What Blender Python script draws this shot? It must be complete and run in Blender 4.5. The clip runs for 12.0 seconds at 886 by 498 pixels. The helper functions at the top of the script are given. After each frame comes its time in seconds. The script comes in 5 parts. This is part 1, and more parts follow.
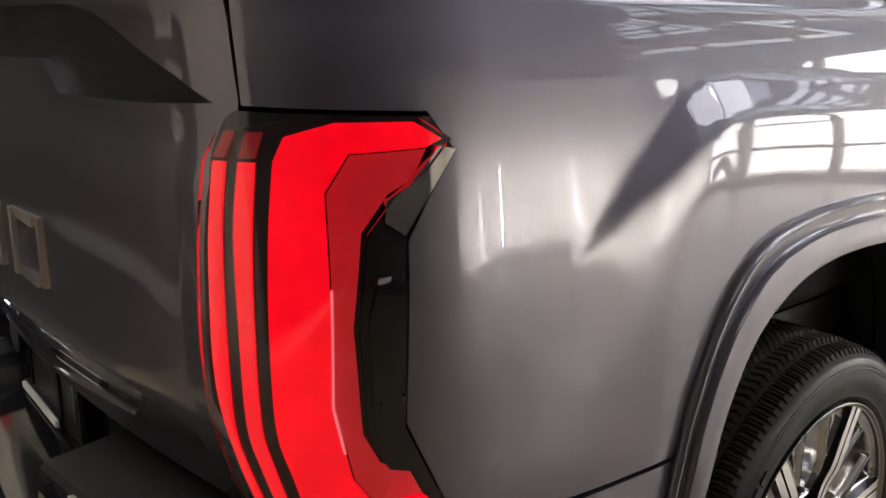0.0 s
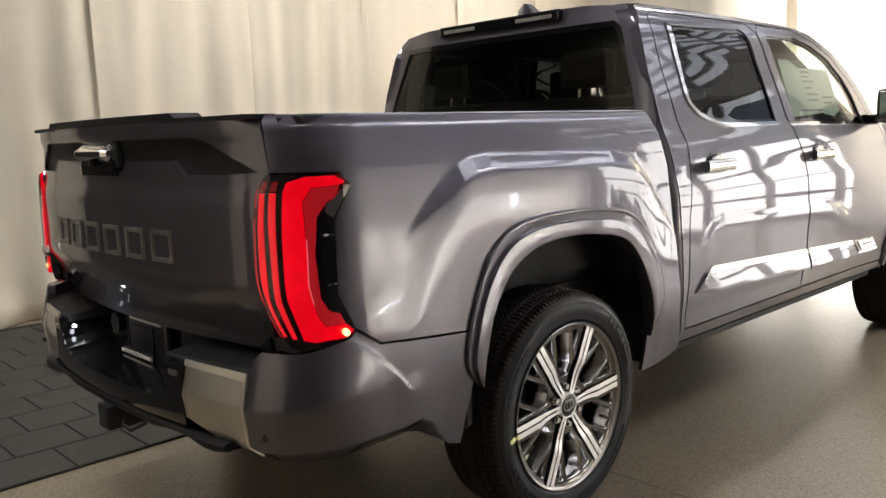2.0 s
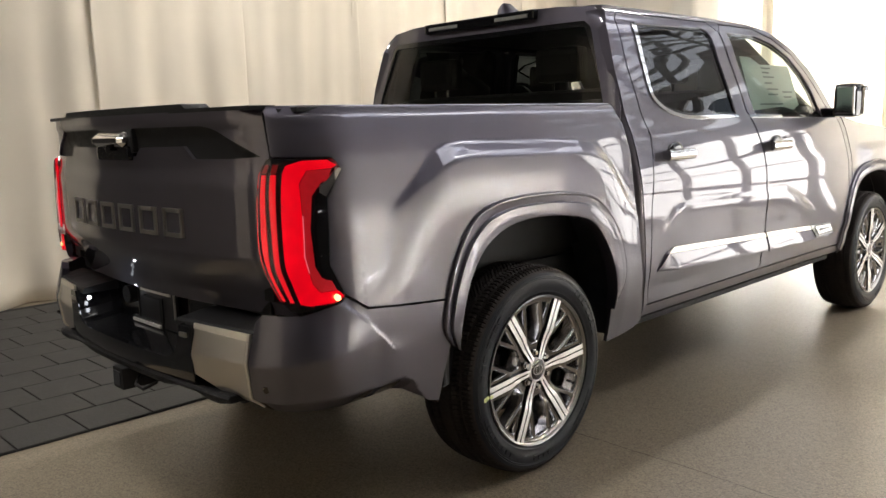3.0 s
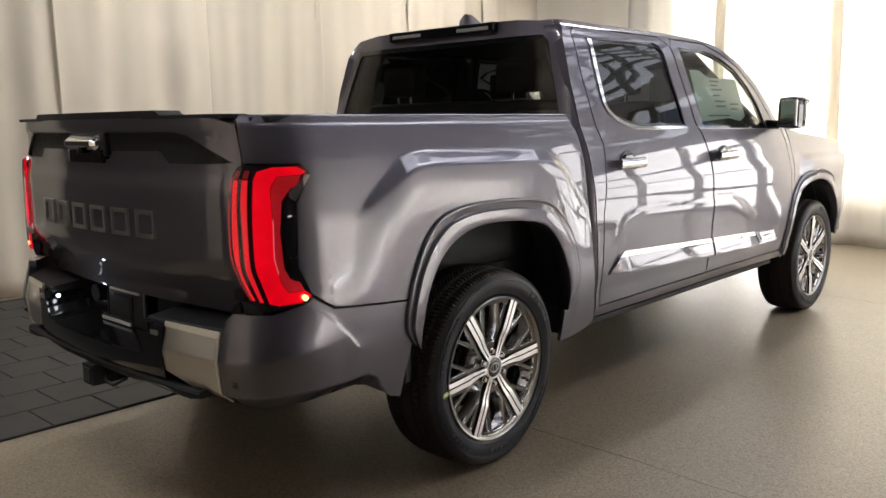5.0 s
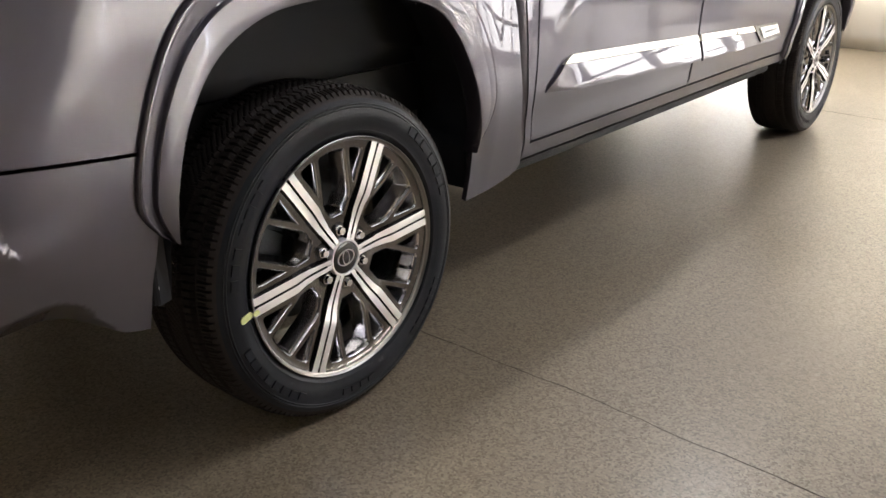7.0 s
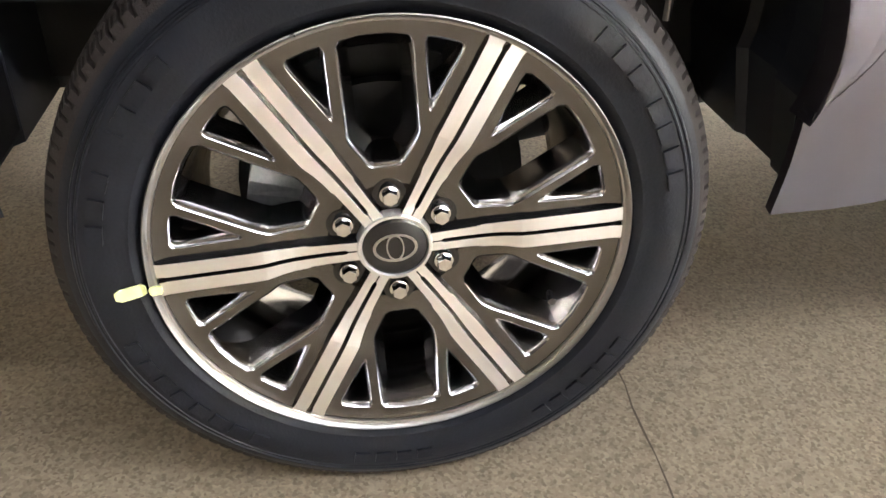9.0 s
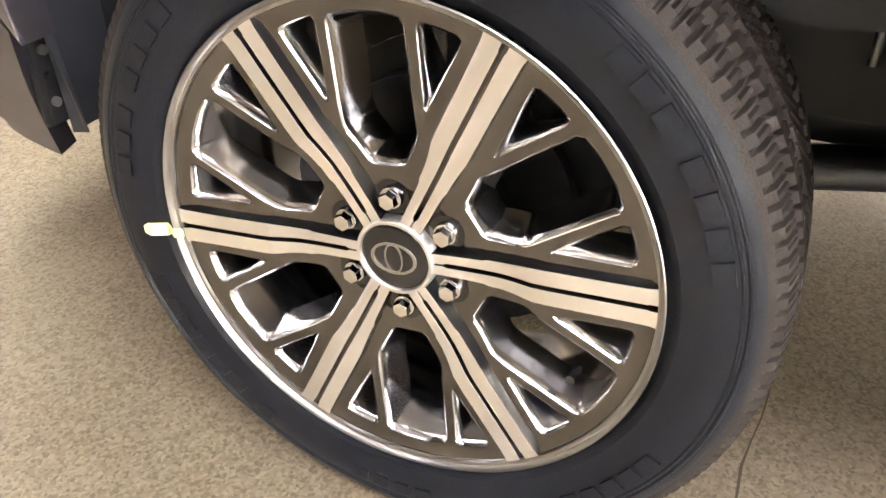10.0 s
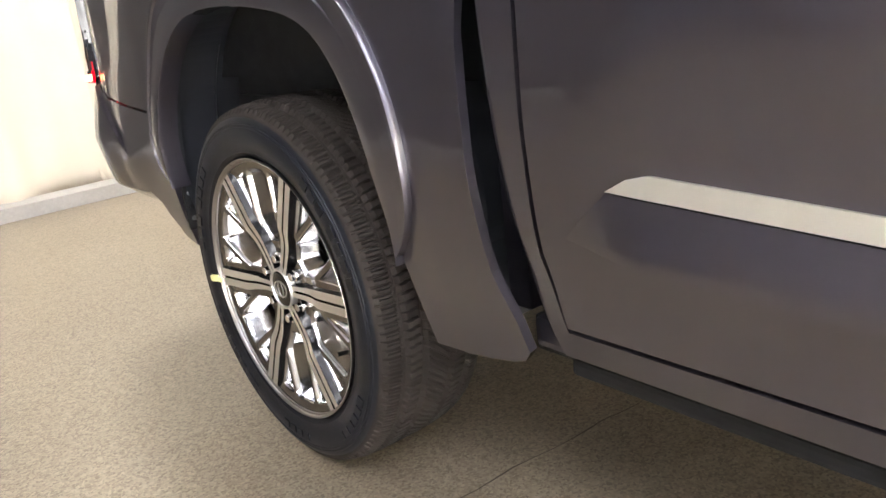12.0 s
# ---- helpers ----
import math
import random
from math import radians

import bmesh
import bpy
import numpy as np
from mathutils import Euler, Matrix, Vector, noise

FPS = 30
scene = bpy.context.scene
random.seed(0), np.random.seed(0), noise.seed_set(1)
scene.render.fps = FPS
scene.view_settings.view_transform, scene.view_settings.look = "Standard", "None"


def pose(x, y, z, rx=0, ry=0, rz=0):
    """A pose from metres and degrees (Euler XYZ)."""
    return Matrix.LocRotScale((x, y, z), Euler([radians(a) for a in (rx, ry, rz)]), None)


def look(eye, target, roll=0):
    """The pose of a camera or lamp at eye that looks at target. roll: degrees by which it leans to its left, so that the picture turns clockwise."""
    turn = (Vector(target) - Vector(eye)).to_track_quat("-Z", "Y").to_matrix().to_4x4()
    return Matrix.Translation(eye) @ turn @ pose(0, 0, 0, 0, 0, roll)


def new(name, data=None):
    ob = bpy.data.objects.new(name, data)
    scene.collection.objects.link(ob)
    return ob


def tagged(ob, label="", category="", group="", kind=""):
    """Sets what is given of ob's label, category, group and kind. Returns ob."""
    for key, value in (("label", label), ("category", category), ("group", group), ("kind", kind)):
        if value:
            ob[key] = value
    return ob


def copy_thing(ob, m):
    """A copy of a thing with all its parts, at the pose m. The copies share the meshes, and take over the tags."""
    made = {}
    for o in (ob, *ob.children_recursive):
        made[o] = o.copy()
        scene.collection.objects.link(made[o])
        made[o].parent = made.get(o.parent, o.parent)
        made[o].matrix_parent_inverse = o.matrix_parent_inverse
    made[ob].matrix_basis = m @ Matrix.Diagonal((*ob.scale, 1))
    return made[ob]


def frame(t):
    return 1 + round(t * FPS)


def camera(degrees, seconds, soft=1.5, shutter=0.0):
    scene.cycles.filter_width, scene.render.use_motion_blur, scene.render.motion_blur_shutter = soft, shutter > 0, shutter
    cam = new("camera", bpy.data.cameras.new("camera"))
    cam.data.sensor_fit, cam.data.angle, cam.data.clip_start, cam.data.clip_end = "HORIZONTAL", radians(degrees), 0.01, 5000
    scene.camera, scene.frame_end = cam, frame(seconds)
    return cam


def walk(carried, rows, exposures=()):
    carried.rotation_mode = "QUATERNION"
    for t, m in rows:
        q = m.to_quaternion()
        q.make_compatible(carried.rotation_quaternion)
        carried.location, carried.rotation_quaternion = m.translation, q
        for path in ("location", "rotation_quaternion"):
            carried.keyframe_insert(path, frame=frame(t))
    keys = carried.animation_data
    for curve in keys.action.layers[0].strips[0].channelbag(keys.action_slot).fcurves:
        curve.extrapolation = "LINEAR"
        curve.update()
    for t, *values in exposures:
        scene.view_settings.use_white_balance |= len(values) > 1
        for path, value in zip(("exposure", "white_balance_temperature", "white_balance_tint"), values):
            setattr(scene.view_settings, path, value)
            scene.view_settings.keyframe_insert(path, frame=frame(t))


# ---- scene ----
cam = camera(56.8, 12.0)

PATH = [
    (0, (1.566, -1.447, 1.361), (0.08, -0.204, 0.863), 0.8),
    (0.5, (1.903, -1.703, 1.338), (0.48, -0.333, 1.024), -0.4),
    (1, (2.233, -1.864, 1.388), (0.823, -0.474, 1.103), -1.1),
    (1.5, (2.467, -2.105, 1.364), (1.054, -0.714, 1.095), -1.9),
    (2, (2.678, -2.237, 1.382), (1.245, -0.871, 1.102), -2.0),
    (2.5, (2.853, -2.316, 1.383), (1.419, -0.952, 1.091), -1.8),
    (3, (2.924, -2.429, 1.378), (1.509, -1.048, 1.076), -1.7),
    (5, (3.017, -2.536, 1.413), (1.673, -1.086, 1.108), -0.7),
    (5.5, (2.846, -2.274, 1.341), (1.562, -0.797, 0.931), -1.1),
    (6, (2.674, -1.956, 1.287), (1.464, -0.468, 0.72), -0.5),
    (6.5, (2.449, -1.633, 1.232), (1.299, -0.131, 0.583), -0.6),
    (7, (2.309, -1.267, 1.167), (1.122, 0.161, 0.425), -0.9),
    (7.5, (2.192, -0.914, 1.126), (0.896, 0.303, 0.21), 0.8),
    (7.7, (2.114, -0.781, 1.1), (0.771, 0.348, 0.141), 0.8),
    (9.3, (1.736, 0.033, 0.939), (0.085, 0.04, -0.19), 2.4),
    (9.5, (1.688, 0.106, 0.922), (0.062, -0.079, -0.228), 2.2),
    (10, (1.607, 0.354, 0.919), (0.086, -0.327, -0.187), -0.0),
    (10.5, (1.646, 0.59, 0.926), (0.257, -0.457, -0.061), -2.3),
    (11, (1.666, 0.909, 0.973), (0.418, -0.378, 0.086), -3.3),
    (11.5, (1.636, 1.267, 1.024), (0.503, -0.19, 0.252), -4.2),
    (12, (1.701, 1.585, 1.006), (0.542, 0.073, 0.399), -6.9),
]
walk(cam, [(t, look(eye, target, roll)) for t, eye, target, roll in PATH],
     [(0, 0.82, 6600, 10), (2, 0.58, 6600, 10), (3, 0.6, 6600, 10), (5, 0.45, 6450, 11), (5.5, 0.6, 6450, 11), (6, 0.6, 6450, 12), (7, 0.74, 6450, 12), (7.5, 1.45, 6550, 10), (7.7, 1.58, 6550, 10), (9.3, 2.55, 6350, 10), (10.5, 2.95, 6950, 13), (11.2, 2.62, 6950, 13), (12, 2.02, 6350, 11)])

# ---- world, lamps ----
world = bpy.data.worlds.new("world")
scene.world = world
world.use_nodes = True
world.node_tree.nodes["Background"].inputs[0].default_value = (0.6, 0.7, 0.85, 1)
world.node_tree.nodes["Background"].inputs[1].default_value = 0.3

FRONT_Y, REAR_Y, LEFT_X, RIGHT_X, CEIL_Z = 7.3, -3.85, -4.2, 6.4, 5.0


def area(name, eye, target, w, h, power, color):
    d = bpy.data.lights.new(name, "AREA")
    d.shape, d.size, d.size_y, d.energy, d.color = "RECTANGLE", w, h, power, color
    ob = new(name, d)
    ob.matrix_world = look(eye, target)
    return ob


# daylight behind the curtained part of the front wall, and the ceiling fittings
area("curtain_window_light", (0.2, FRONT_Y + 0.16, 1.95), (0.2, 0, 1.95), 4.4, 2.8, 620, (0.97, 0.98, 1.0))
# added lamp behind an unseen east opening, for soft glow on the bed side
area("east_fill_light", (RIGHT_X + 0.42, 4.4, 0.55), (0, 4.4, 0.55), 5.2, 0.9, 640, (0.80, 0.85, 1.0))
area("low_gap_light", (-1.7, FRONT_Y + 0.16, 0.70), (-1.2, 0, 0.40), 2.0, 0.5, 3, (1.0, 0.97, 0.93))
FITTINGS = [(3.2, -1.9), (3.2, 0.7), (3.2, 3.3), (0.2, -2.4), (0.2, 4.9), (-2.7, -1.6), (-2.7, 1.6), (-2.7, 4.8)]
for (fx, fy), power in zip(FITTINGS, (5, 4, 8, 34, 46, 18, 36, 40)):
    area("ceiling_fitting_light", (fx, fy, CEIL_Z - 0.72), (fx, fy, 0), 0.22, 1.25, power, (1.0, 0.98, 0.97))


# ---- materials ----
def material(name, color, rough=0.5, metal=0.0, coat=0.0, vary=0.12, scale=6.0, fine=120.0, bump=0.0, emit=None, strength=0.0, rough_vary=0.1):
    m = bpy.data.materials.new(name)
    m.use_nodes = True
    nt = m.node_tree
    b = nt.nodes["Principled BSDF"]
    b.inputs["Metallic"].default_value = metal
    b.inputs["Coat Weight"].default_value = coat
    b.inputs["Coat Roughness"].default_value = 0.03
    tc = nt.nodes.new("ShaderNodeTexCoord")
    n1 = nt.nodes.new("ShaderNodeTexNoise")
    n1.inputs["Scale"].default_value, n1.inputs["Detail"].default_value = scale, 5
    n2 = nt.nodes.new("ShaderNodeTexNoise")
    n2.inputs["Scale"].default_value, n2.inputs["Detail"].default_value = fine, 2
    for n in (n1, n2):
        nt.links.new(tc.outputs["Object"], n.inputs["Vector"])
    add = nt.nodes.new("ShaderNodeMath")
    add.operation = "ADD"
    nt.links.new(n1.outputs["Fac"], add.inputs[0])
    nt.links.new(n2.outputs["Fac"], add.inputs[1])
    ramp = nt.nodes.new("ShaderNodeMapRange")
    ramp.inputs[1].default_value, ramp.inputs[2].default_value = 0.6, 1.4
    ramp.inputs[3].default_value, ramp.inputs[4].default_value = 1 - vary, 1 + vary
    nt.links.new(add.outputs[0], ramp.inputs[0])
    mix = nt.nodes.new("ShaderNodeVectorMath")
    mix.operation = "SCALE"
    mix.inputs[0].default_value = color
    nt.links.new(ramp.outputs[0], mix.inputs["Scale"])
    nt.links.new(mix.outputs[0], b.inputs["Base Color"])
    rr = nt.nodes.new("ShaderNodeMapRange")
    rr.inputs[1].default_value, rr.inputs[2].default_value = 0.3, 0.7
    rr.inputs[3].default_value, rr.inputs[4].default_value = rough * (1 - rough_vary), rough * (1 + rough_vary)
    nt.links.new(n1.outputs["Fac"], rr.inputs[0])
    nt.links.new(rr.outputs[0], b.inputs["Roughness"])
    if bump:
        bp = nt.nodes.new("ShaderNodeBump")
        bp.inputs["Strength"].default_value, bp.inputs["Distance"].default_value = bump, 0.004
        nt.links.new(n2.outputs["Fac"], bp.inputs["Height"])
        nt.links.new(bp.outputs[0], b.inputs["Normal"])
    if emit:
        b.inputs["Emission Color"].default_value = (*emit, 1)
        es = nt.nodes.new("ShaderNodeMath")
        es.operation = "MULTIPLY"
        es.inputs[1].default_value = strength
        nt.links.new(ramp.outputs[0], es.inputs[0])
        nt.links.new(es.outputs[0], b.inputs["Emission Strength"])
    return m


PAINT = material("grey_metallic_paint", (0.116, 0.107, 0.132), 0.50, 1.0, 1.0, 0.06, 3.0, 2500.0, rough_vary=0.05)
PAINT.node_tree.nodes["Principled BSDF"].inputs["Coat IOR"].default_value = 1.65
PAINT.node_tree.nodes["Principled BSDF"].inputs["Coat Roughness"].default_value = 0.025
GLOSS_BLACK = material("gloss_black_plastic", (0.008, 0.008, 0.009), 0.12, 0, 0.5)
MATT_BLACK = material("black_grained_plastic", (0.011, 0.011, 0.012), 0.55, 0, 0, 0.2, 20, 900, 0.25)
LINER = material("black_felt_liner", (0.028, 0.030, 0.036), 0.33, 0, 0, 0.2, 12, 500, 0.12)
CHROME = material("chrome", (0.78, 0.77, 0.76), 0.07, 1.0, 0, 0.03)
SILVER = material("satin_silver", (0.62, 0.60, 0.57), 0.32, 1.0, 0, 0.04, 8, 600)
STRIP = material("bright_satin_strip", (0.82, 0.78, 0.69), 0.36, 0.75, 0, 0.03, 8, 600)
MACHINED = material("machined_aluminium", (0.91, 0.90, 0.885), 0.38, 1.0, 0.3, 0.05, 10, 900)
RIM_DARK = material("dark_grey_rim_paint", (0.135, 0.125, 0.116), 0.10, 0.9, 0.6, 0.06, 10, 900)
RIM_CHROME = material("dark_chrome_barrel", (0.66, 0.65, 0.66), 0.12, 1.0, 0, 0.1)
LIP = material("machined_rim_lip", (0.38, 0.365, 0.345), 0.30, 1.0, 0, 0.05, 10, 900)
POCKET = material("dark_chrome_pocket", (0.55, 0.54, 0.535), 0.12, 1.0, 0, 0.08)
RUBBER = material("tyre_rubber", (0.0105, 0.0118, 0.0160), 0.38, 0, 0, 0.22, 14, 260, 0.12)
TREAD = material("tyre_tread_rubber", (0.030, 0.0238, 0.0200), 0.75, 0, 0, 0.3, 25, 400, 0.2)
for m in (MATT_BLACK, RUBBER, TREAD):
    m.node_tree.nodes["Principled BSDF"].inputs["Specular IOR Level"].default_value = 0.25
CAST = material("cast_grey_metal", (0.36, 0.38, 0.40), 0.5, 0.7, 0, 0.15, 20, 200, 0.1)
DISC = material("dark_iron_disc", (0.05, 0.05, 0.052), 0.35, 0.8, 0, 0.1, 20, 300)
CHASSIS = material("black_chassis", (0.010, 0.010, 0.011), 0.5, 0.1, 0, 0.3, 10, 200, 0.1)
LENS_RED = material("lit_red_lens", (0.25, 0.003, 0.005), 0.12, 0, 0.7, 0.16, 11, 40, emit=(1.0, 0.0, 0.012), strength=0.52)
LENS_DIM = material("dim_red_lens", (0.34, 0.022, 0.03), 0.16, 0, 0.8, 0.12, 14, 60, emit=(1.0, 0.02, 0.035), strength=0.17)
LENS_STRIPE = material("lit_pink_red_lens", (0.25, 0.01, 0.013), 0.2, 0, 0.5, 0.15, 9, 200, emit=(1.0, 0.006, 0.02), strength=0.47)
# dark red lens tops with a faint emission added to their colour
LENS_TOP = material("faint_glow_red_lens", (0.10, 0.010, 0.012), 0.08, 0, 1.0, 0.15, 9, 200, emit=(1.0, 0.03, 0.04), strength=0.06)
# glowing pale pink that stands in for the window's reflection on the cover
LENS_GLINT = material("pale_pink_lens_glint", (0.75, 0.45, 0.48), 0.12, 0, 1.0, 0.1, 9, 200, emit=(1.0, 0.25, 0.30), strength=0.35)
LENS_LAMP = material("bright_red_lamp", (0.8, 0.02, 0.02), 0.1, 0, 1.0, emit=(1.0, 0.30, 0.12), strength=4.0)
LAMP_WHITE = material("white_lamp", (0.9, 0.9, 0.95), 0.2, emit=(0.85, 0.9, 1.0), strength=9.0)
CLEAR_LENS = material("clear_lamp_lens", (0.34, 0.335, 0.31), 0.15, 0, 1.0, 0.2, 60, 300)
SEAT = material("dark_leather", (0.035, 0.032, 0.030), 0.5, 0, 0, 0.2, 15, 300, 0.1)
PAPER = material("white_paper", (0.80, 0.84, 0.79), 0.6, 0, 0, 0.03)
INK = material("grey_print", (0.30, 0.32, 0.31), 0.6)
YELLOW = material("yellow_green_crayon", (0.85, 0.88, 0.40), 0.6)
PLATE = material("dark_plate", (0.02, 0.02, 0.022), 0.35)
WHITE_PRINT = material("white_print", (0.75, 0.75, 0.72), 0.4)
CURTAIN = material("cream_canvas_curtain", (0.78, 0.70, 0.57), 0.85, 0, 0, 0.07, 1.6, 400, 0.15)
# wall colour set dark so that the truck's paint mirrors darkness
DARK_WALL = material("dark_wall_for_reflections", (0.05, 0.045, 0.041), 0.6, 0, 0, 0.2, 2, 60, 0.1)
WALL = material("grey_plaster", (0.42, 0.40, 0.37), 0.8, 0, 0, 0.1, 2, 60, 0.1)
CEILING = material("pale_roof_deck", (0.72, 0.75, 0.82), 0.7, 0, 0, 0.1, 2, 60)
BEAM = material("painted_steel_beam", (0.055, 0.06, 0.07), 0.5, 0.2, 0, 0.1)
FRAME = material("aluminium_window_frame", (0.32, 0.31, 0.29), 0.45, 0.6)
SKYLIGHT = material("sky_glow", (0.7, 0.75, 0.8), 0.5, emit=(0.90, 0.90, 1.0), strength=2.3)
HIGH_DAY = material("dull_high_daylight", (0.7, 0.75, 0.8), 0.5, emit=(0.86, 0.90, 1.0), strength=1.2)
DAY = material("daylight", (0.8, 0.8, 0.8), 0.5, emit=(1.0, 0.975, 0.95), strength=3.7)
TUBE = material("fluorescent_tube", (0.9, 0.9, 0.9), 0.5, emit=(0.92, 0.97, 1.0), strength=12.0)
GALV = material("zinc_rivet", (0.55, 0.55, 0.56), 0.3, 1.0)
STONE = material("dark_slate_tile", (0.034, 0.032, 0.030), 0.62, 0, 0, 0.35, 5, 80, 0.35)
GROUT = material("dark_grout", (0.018, 0.017, 0.016), 0.9)
CRACK = material("crack_dirt", (0.09, 0.07, 0.05), 0.9)


def tinted_glass(name, tint):
    m = bpy.data.materials.new(name)
    m.use_nodes = True
    nt = m.node_tree
    nt.nodes.remove(nt.nodes["Principled BSDF"])
    tr, gl = nt.nodes.new("ShaderNodeBsdfTransparent"), nt.nodes.new("ShaderNodeBsdfGlossy")
    tr.inputs[0].default_value = (*tint, 1)
    gl.inputs["Roughness"].default_value = 0.01
    fr, mx = nt.nodes.new("ShaderNodeFresnel"), nt.nodes.new("ShaderNodeMixShader")
    fr.inputs[0].default_value = 1.5
    nt.links.new(fr.outputs[0], mx.inputs[0])
    nt.links.new(tr.outputs[0], mx.inputs[1])
    nt.links.new(gl.outputs[0], mx.inputs[2])
    nt.links.new(mx.outputs[0], nt.nodes["Material Output"].inputs[0])
    return m


def sheer(name, tint):
    m = material(name, tint, 0.85, 0, 0, 0.05, 2.0, 400)
    nt = m.node_tree
    tl, mx = nt.nodes.new("ShaderNodeBsdfTranslucent"), nt.nodes.new("ShaderNodeMixShader")
    tl.inputs[0].default_value = (*tint, 1)
    mx.inputs[0].default_value = 0.45
    nt.links.new(nt.nodes["Principled BSDF"].outputs[0], mx.inputs[1])
    nt.links.new(tl.outputs[0], mx.inputs[2])
    nt.links.new(mx.outputs[0], nt.nodes["Material Output"].inputs[0])
    return m


SHEER = sheer("sheer_cream_curtain", (0.81, 0.77, 0.69))
GLASS_DARK = tinted_glass("privacy_glass", (0.30, 0.30, 0.28))
GLASS_REAR = tinted_glass("rear_privacy_glass", (0.46, 0.465, 0.42))
LENS_COVER = tinted_glass("clear_lens_cover", (1.0, 0.90, 0.90))
GLASS = tinted_glass("light_green_glass", (0.62, 0.70, 0.64))


def speckled_floor():
    m = material("speckled_epoxy_floor", (0.30, 0.245, 0.175), 0.5, 0, 0, 0.1, 0.8, 30, rough_vary=0.02)
    nt = m.node_tree
    b = nt.nodes["Principled BSDF"]
    b.inputs["Coat Weight"].default_value, b.inputs["Coat Roughness"].default_value = 0.5, 0.26
    tc = nt.nodes.new("ShaderNodeTexCoord")
    v = nt.nodes.new("ShaderNodeTexVoronoi")
    v.inputs["Scale"].default_value = 185
    nt.links.new(tc.outputs["Object"], v.inputs["Vector"])
    v2 = nt.nodes.new("ShaderNodeTexVoronoi")
    v2.inputs["Scale"].default_value = 95
    nt.links.new(tc.outputs["Object"], v2.inputs["Vector"])
    sep = nt.nodes.new("ShaderNodeSeparateColor")
    nt.links.new(v.outputs["Color"], sep.inputs[0])
    cr = nt.nodes.new("ShaderNodeValToRGB")
    cr.color_ramp.elements[0].position, cr.color_ramp.elements[0].color = 0.0, (0.168, 0.130, 0.085, 1)
    cr.color_ramp.elements[1].position, cr.color_ramp.elements[1].color = 1.0, (0.335, 0.274, 0.189, 1)
    for pos, col in ((0.14, (0.195, 0.153, 0.102, 1)), (0.32, (0.242, 0.194, 0.130, 1)), (0.75, (0.293, 0.239, 0.164, 1))):
        e = cr.color_ramp.elements.new(pos)
        e.color = col
    nt.links.new(sep.outputs[0], cr.inputs[0])
    sep2 = nt.nodes.new("ShaderNodeSeparateColor")
    nt.links.new(v2.outputs["Color"], sep2.inputs[0])
    m1 = nt.nodes.new("ShaderNodeMapRange")
    m1.inputs[1].default_value, m1.inputs[2].default_value, m1.inputs[3].default_value, m1.inputs[4].default_value = 0, 1, 0.89, 1.07
    nt.links.new(sep2.outputs[1], m1.inputs[0])
    big = nt.nodes.new("ShaderNodeTexNoise")
    big.inputs["Scale"].default_value, big.inputs["Detail"].default_value = 1.1, 2
    nt.links.new(tc.outputs["Object"], big.inputs["Vector"])
    m2 = nt.nodes.new("ShaderNodeMapRange")
    m2.inputs[1].default_value, m2.inputs[2].default_value, m2.inputs[3].default_value, m2.inputs[4].default_value = 0.3, 0.7, 0.94, 1.05
    nt.links.new(big.outputs["Fac"], m2.inputs[0])
    mul = nt.nodes.new("ShaderNodeMath")
    mul.operation = "MULTIPLY"
    nt.links.new(m1.outputs[0], mul.inputs[0])
    nt.links.new(m2.outputs[0], mul.inputs[1])
    sc = nt.nodes.new("ShaderNodeVectorMath")
    sc.operation = "SCALE"
    nt.links.new(cr.outputs[0], sc.inputs[0])
    nt.links.new(mul.outputs[0], sc.inputs["Scale"])
    nt.links.new(sc.outputs[0], b.inputs["Base Color"])
    bp = nt.nodes.new("ShaderNodeBump")
    bp.inputs["Strength"].default_value, bp.inputs["Distance"].default_value = 0.12, 0.002
    nt.links.new(sep.outputs[1], bp.inputs["Height"])
    nt.links.new(bp.outputs[0], b.inputs["Normal"])
    return m


FLOOR = speckled_floor()


# ---- mesh helpers ----
def mk(name, verts, faces, mat, parent=None, label="", smooth=False, normals=None):
    me = bpy.data.meshes.new(name)
    me.from_pydata([tuple(map(float, v)) for v in verts], [], [tuple(map(int, f)) for f in faces])
    me.update()
    me.materials.append(mat)
    if smooth:
        me.polygons.foreach_set("use_smooth", [True] * len(me.polygons))
    if normals is not None:
        me.normals_split_custom_set_from_vertices([tuple(map(float, n)) for n in normals])
    ob = new(name, me)
    ob.parent = parent
    if label:
        ob["label"] = label
    return ob


def part(name, bm, mat, parent=None, label="", smooth=False, bevel=0.0):
    if bevel:
        bmesh.ops.bevel(bm, geom=bm.edges[:], offset=bevel, segments=2, affect="EDGES", profile=0.7, clamp_overlap=True)
    bmesh.ops.recalc_face_normals(bm, faces=bm.faces[:])
    me = bpy.data.meshes.new(name)
    bm.to_mesh(me)
    bm.free()
    me.materials.append(mat)
    if smooth:
        me.polygons.foreach_set("use_smooth", [True] * len(me.polygons))
    ob = new(name, me)
    ob.parent = parent
    if label:
        ob["label"] = label
    return ob


def thing(name, label, category, at=(0, 0, 0), group="", kind=""):
    ob = new(name)
    ob.location = at
    return tagged(ob, label, category, group, kind)


def box_bm(x0, x1, y0, y1, z0, z1, bm=None):
    bm = bm or bmesh.new()
    m = Matrix.LocRotScale(((x0 + x1) / 2, (y0 + y1) / 2, (z0 + z1) / 2), None, (abs(x1 - x0), abs(y1 - y0), abs(z1 - z0)))
    bmesh.ops.create_cube(bm, size=1, matrix=m)
    return bm


def box(name, x0, x1, y0, y1, z0, z1, mat, parent=None, label="", bevel=0.0):
    return part(name, box_bm(x0, x1, y0, y1, z0, z1), mat, parent, label, bevel=bevel)


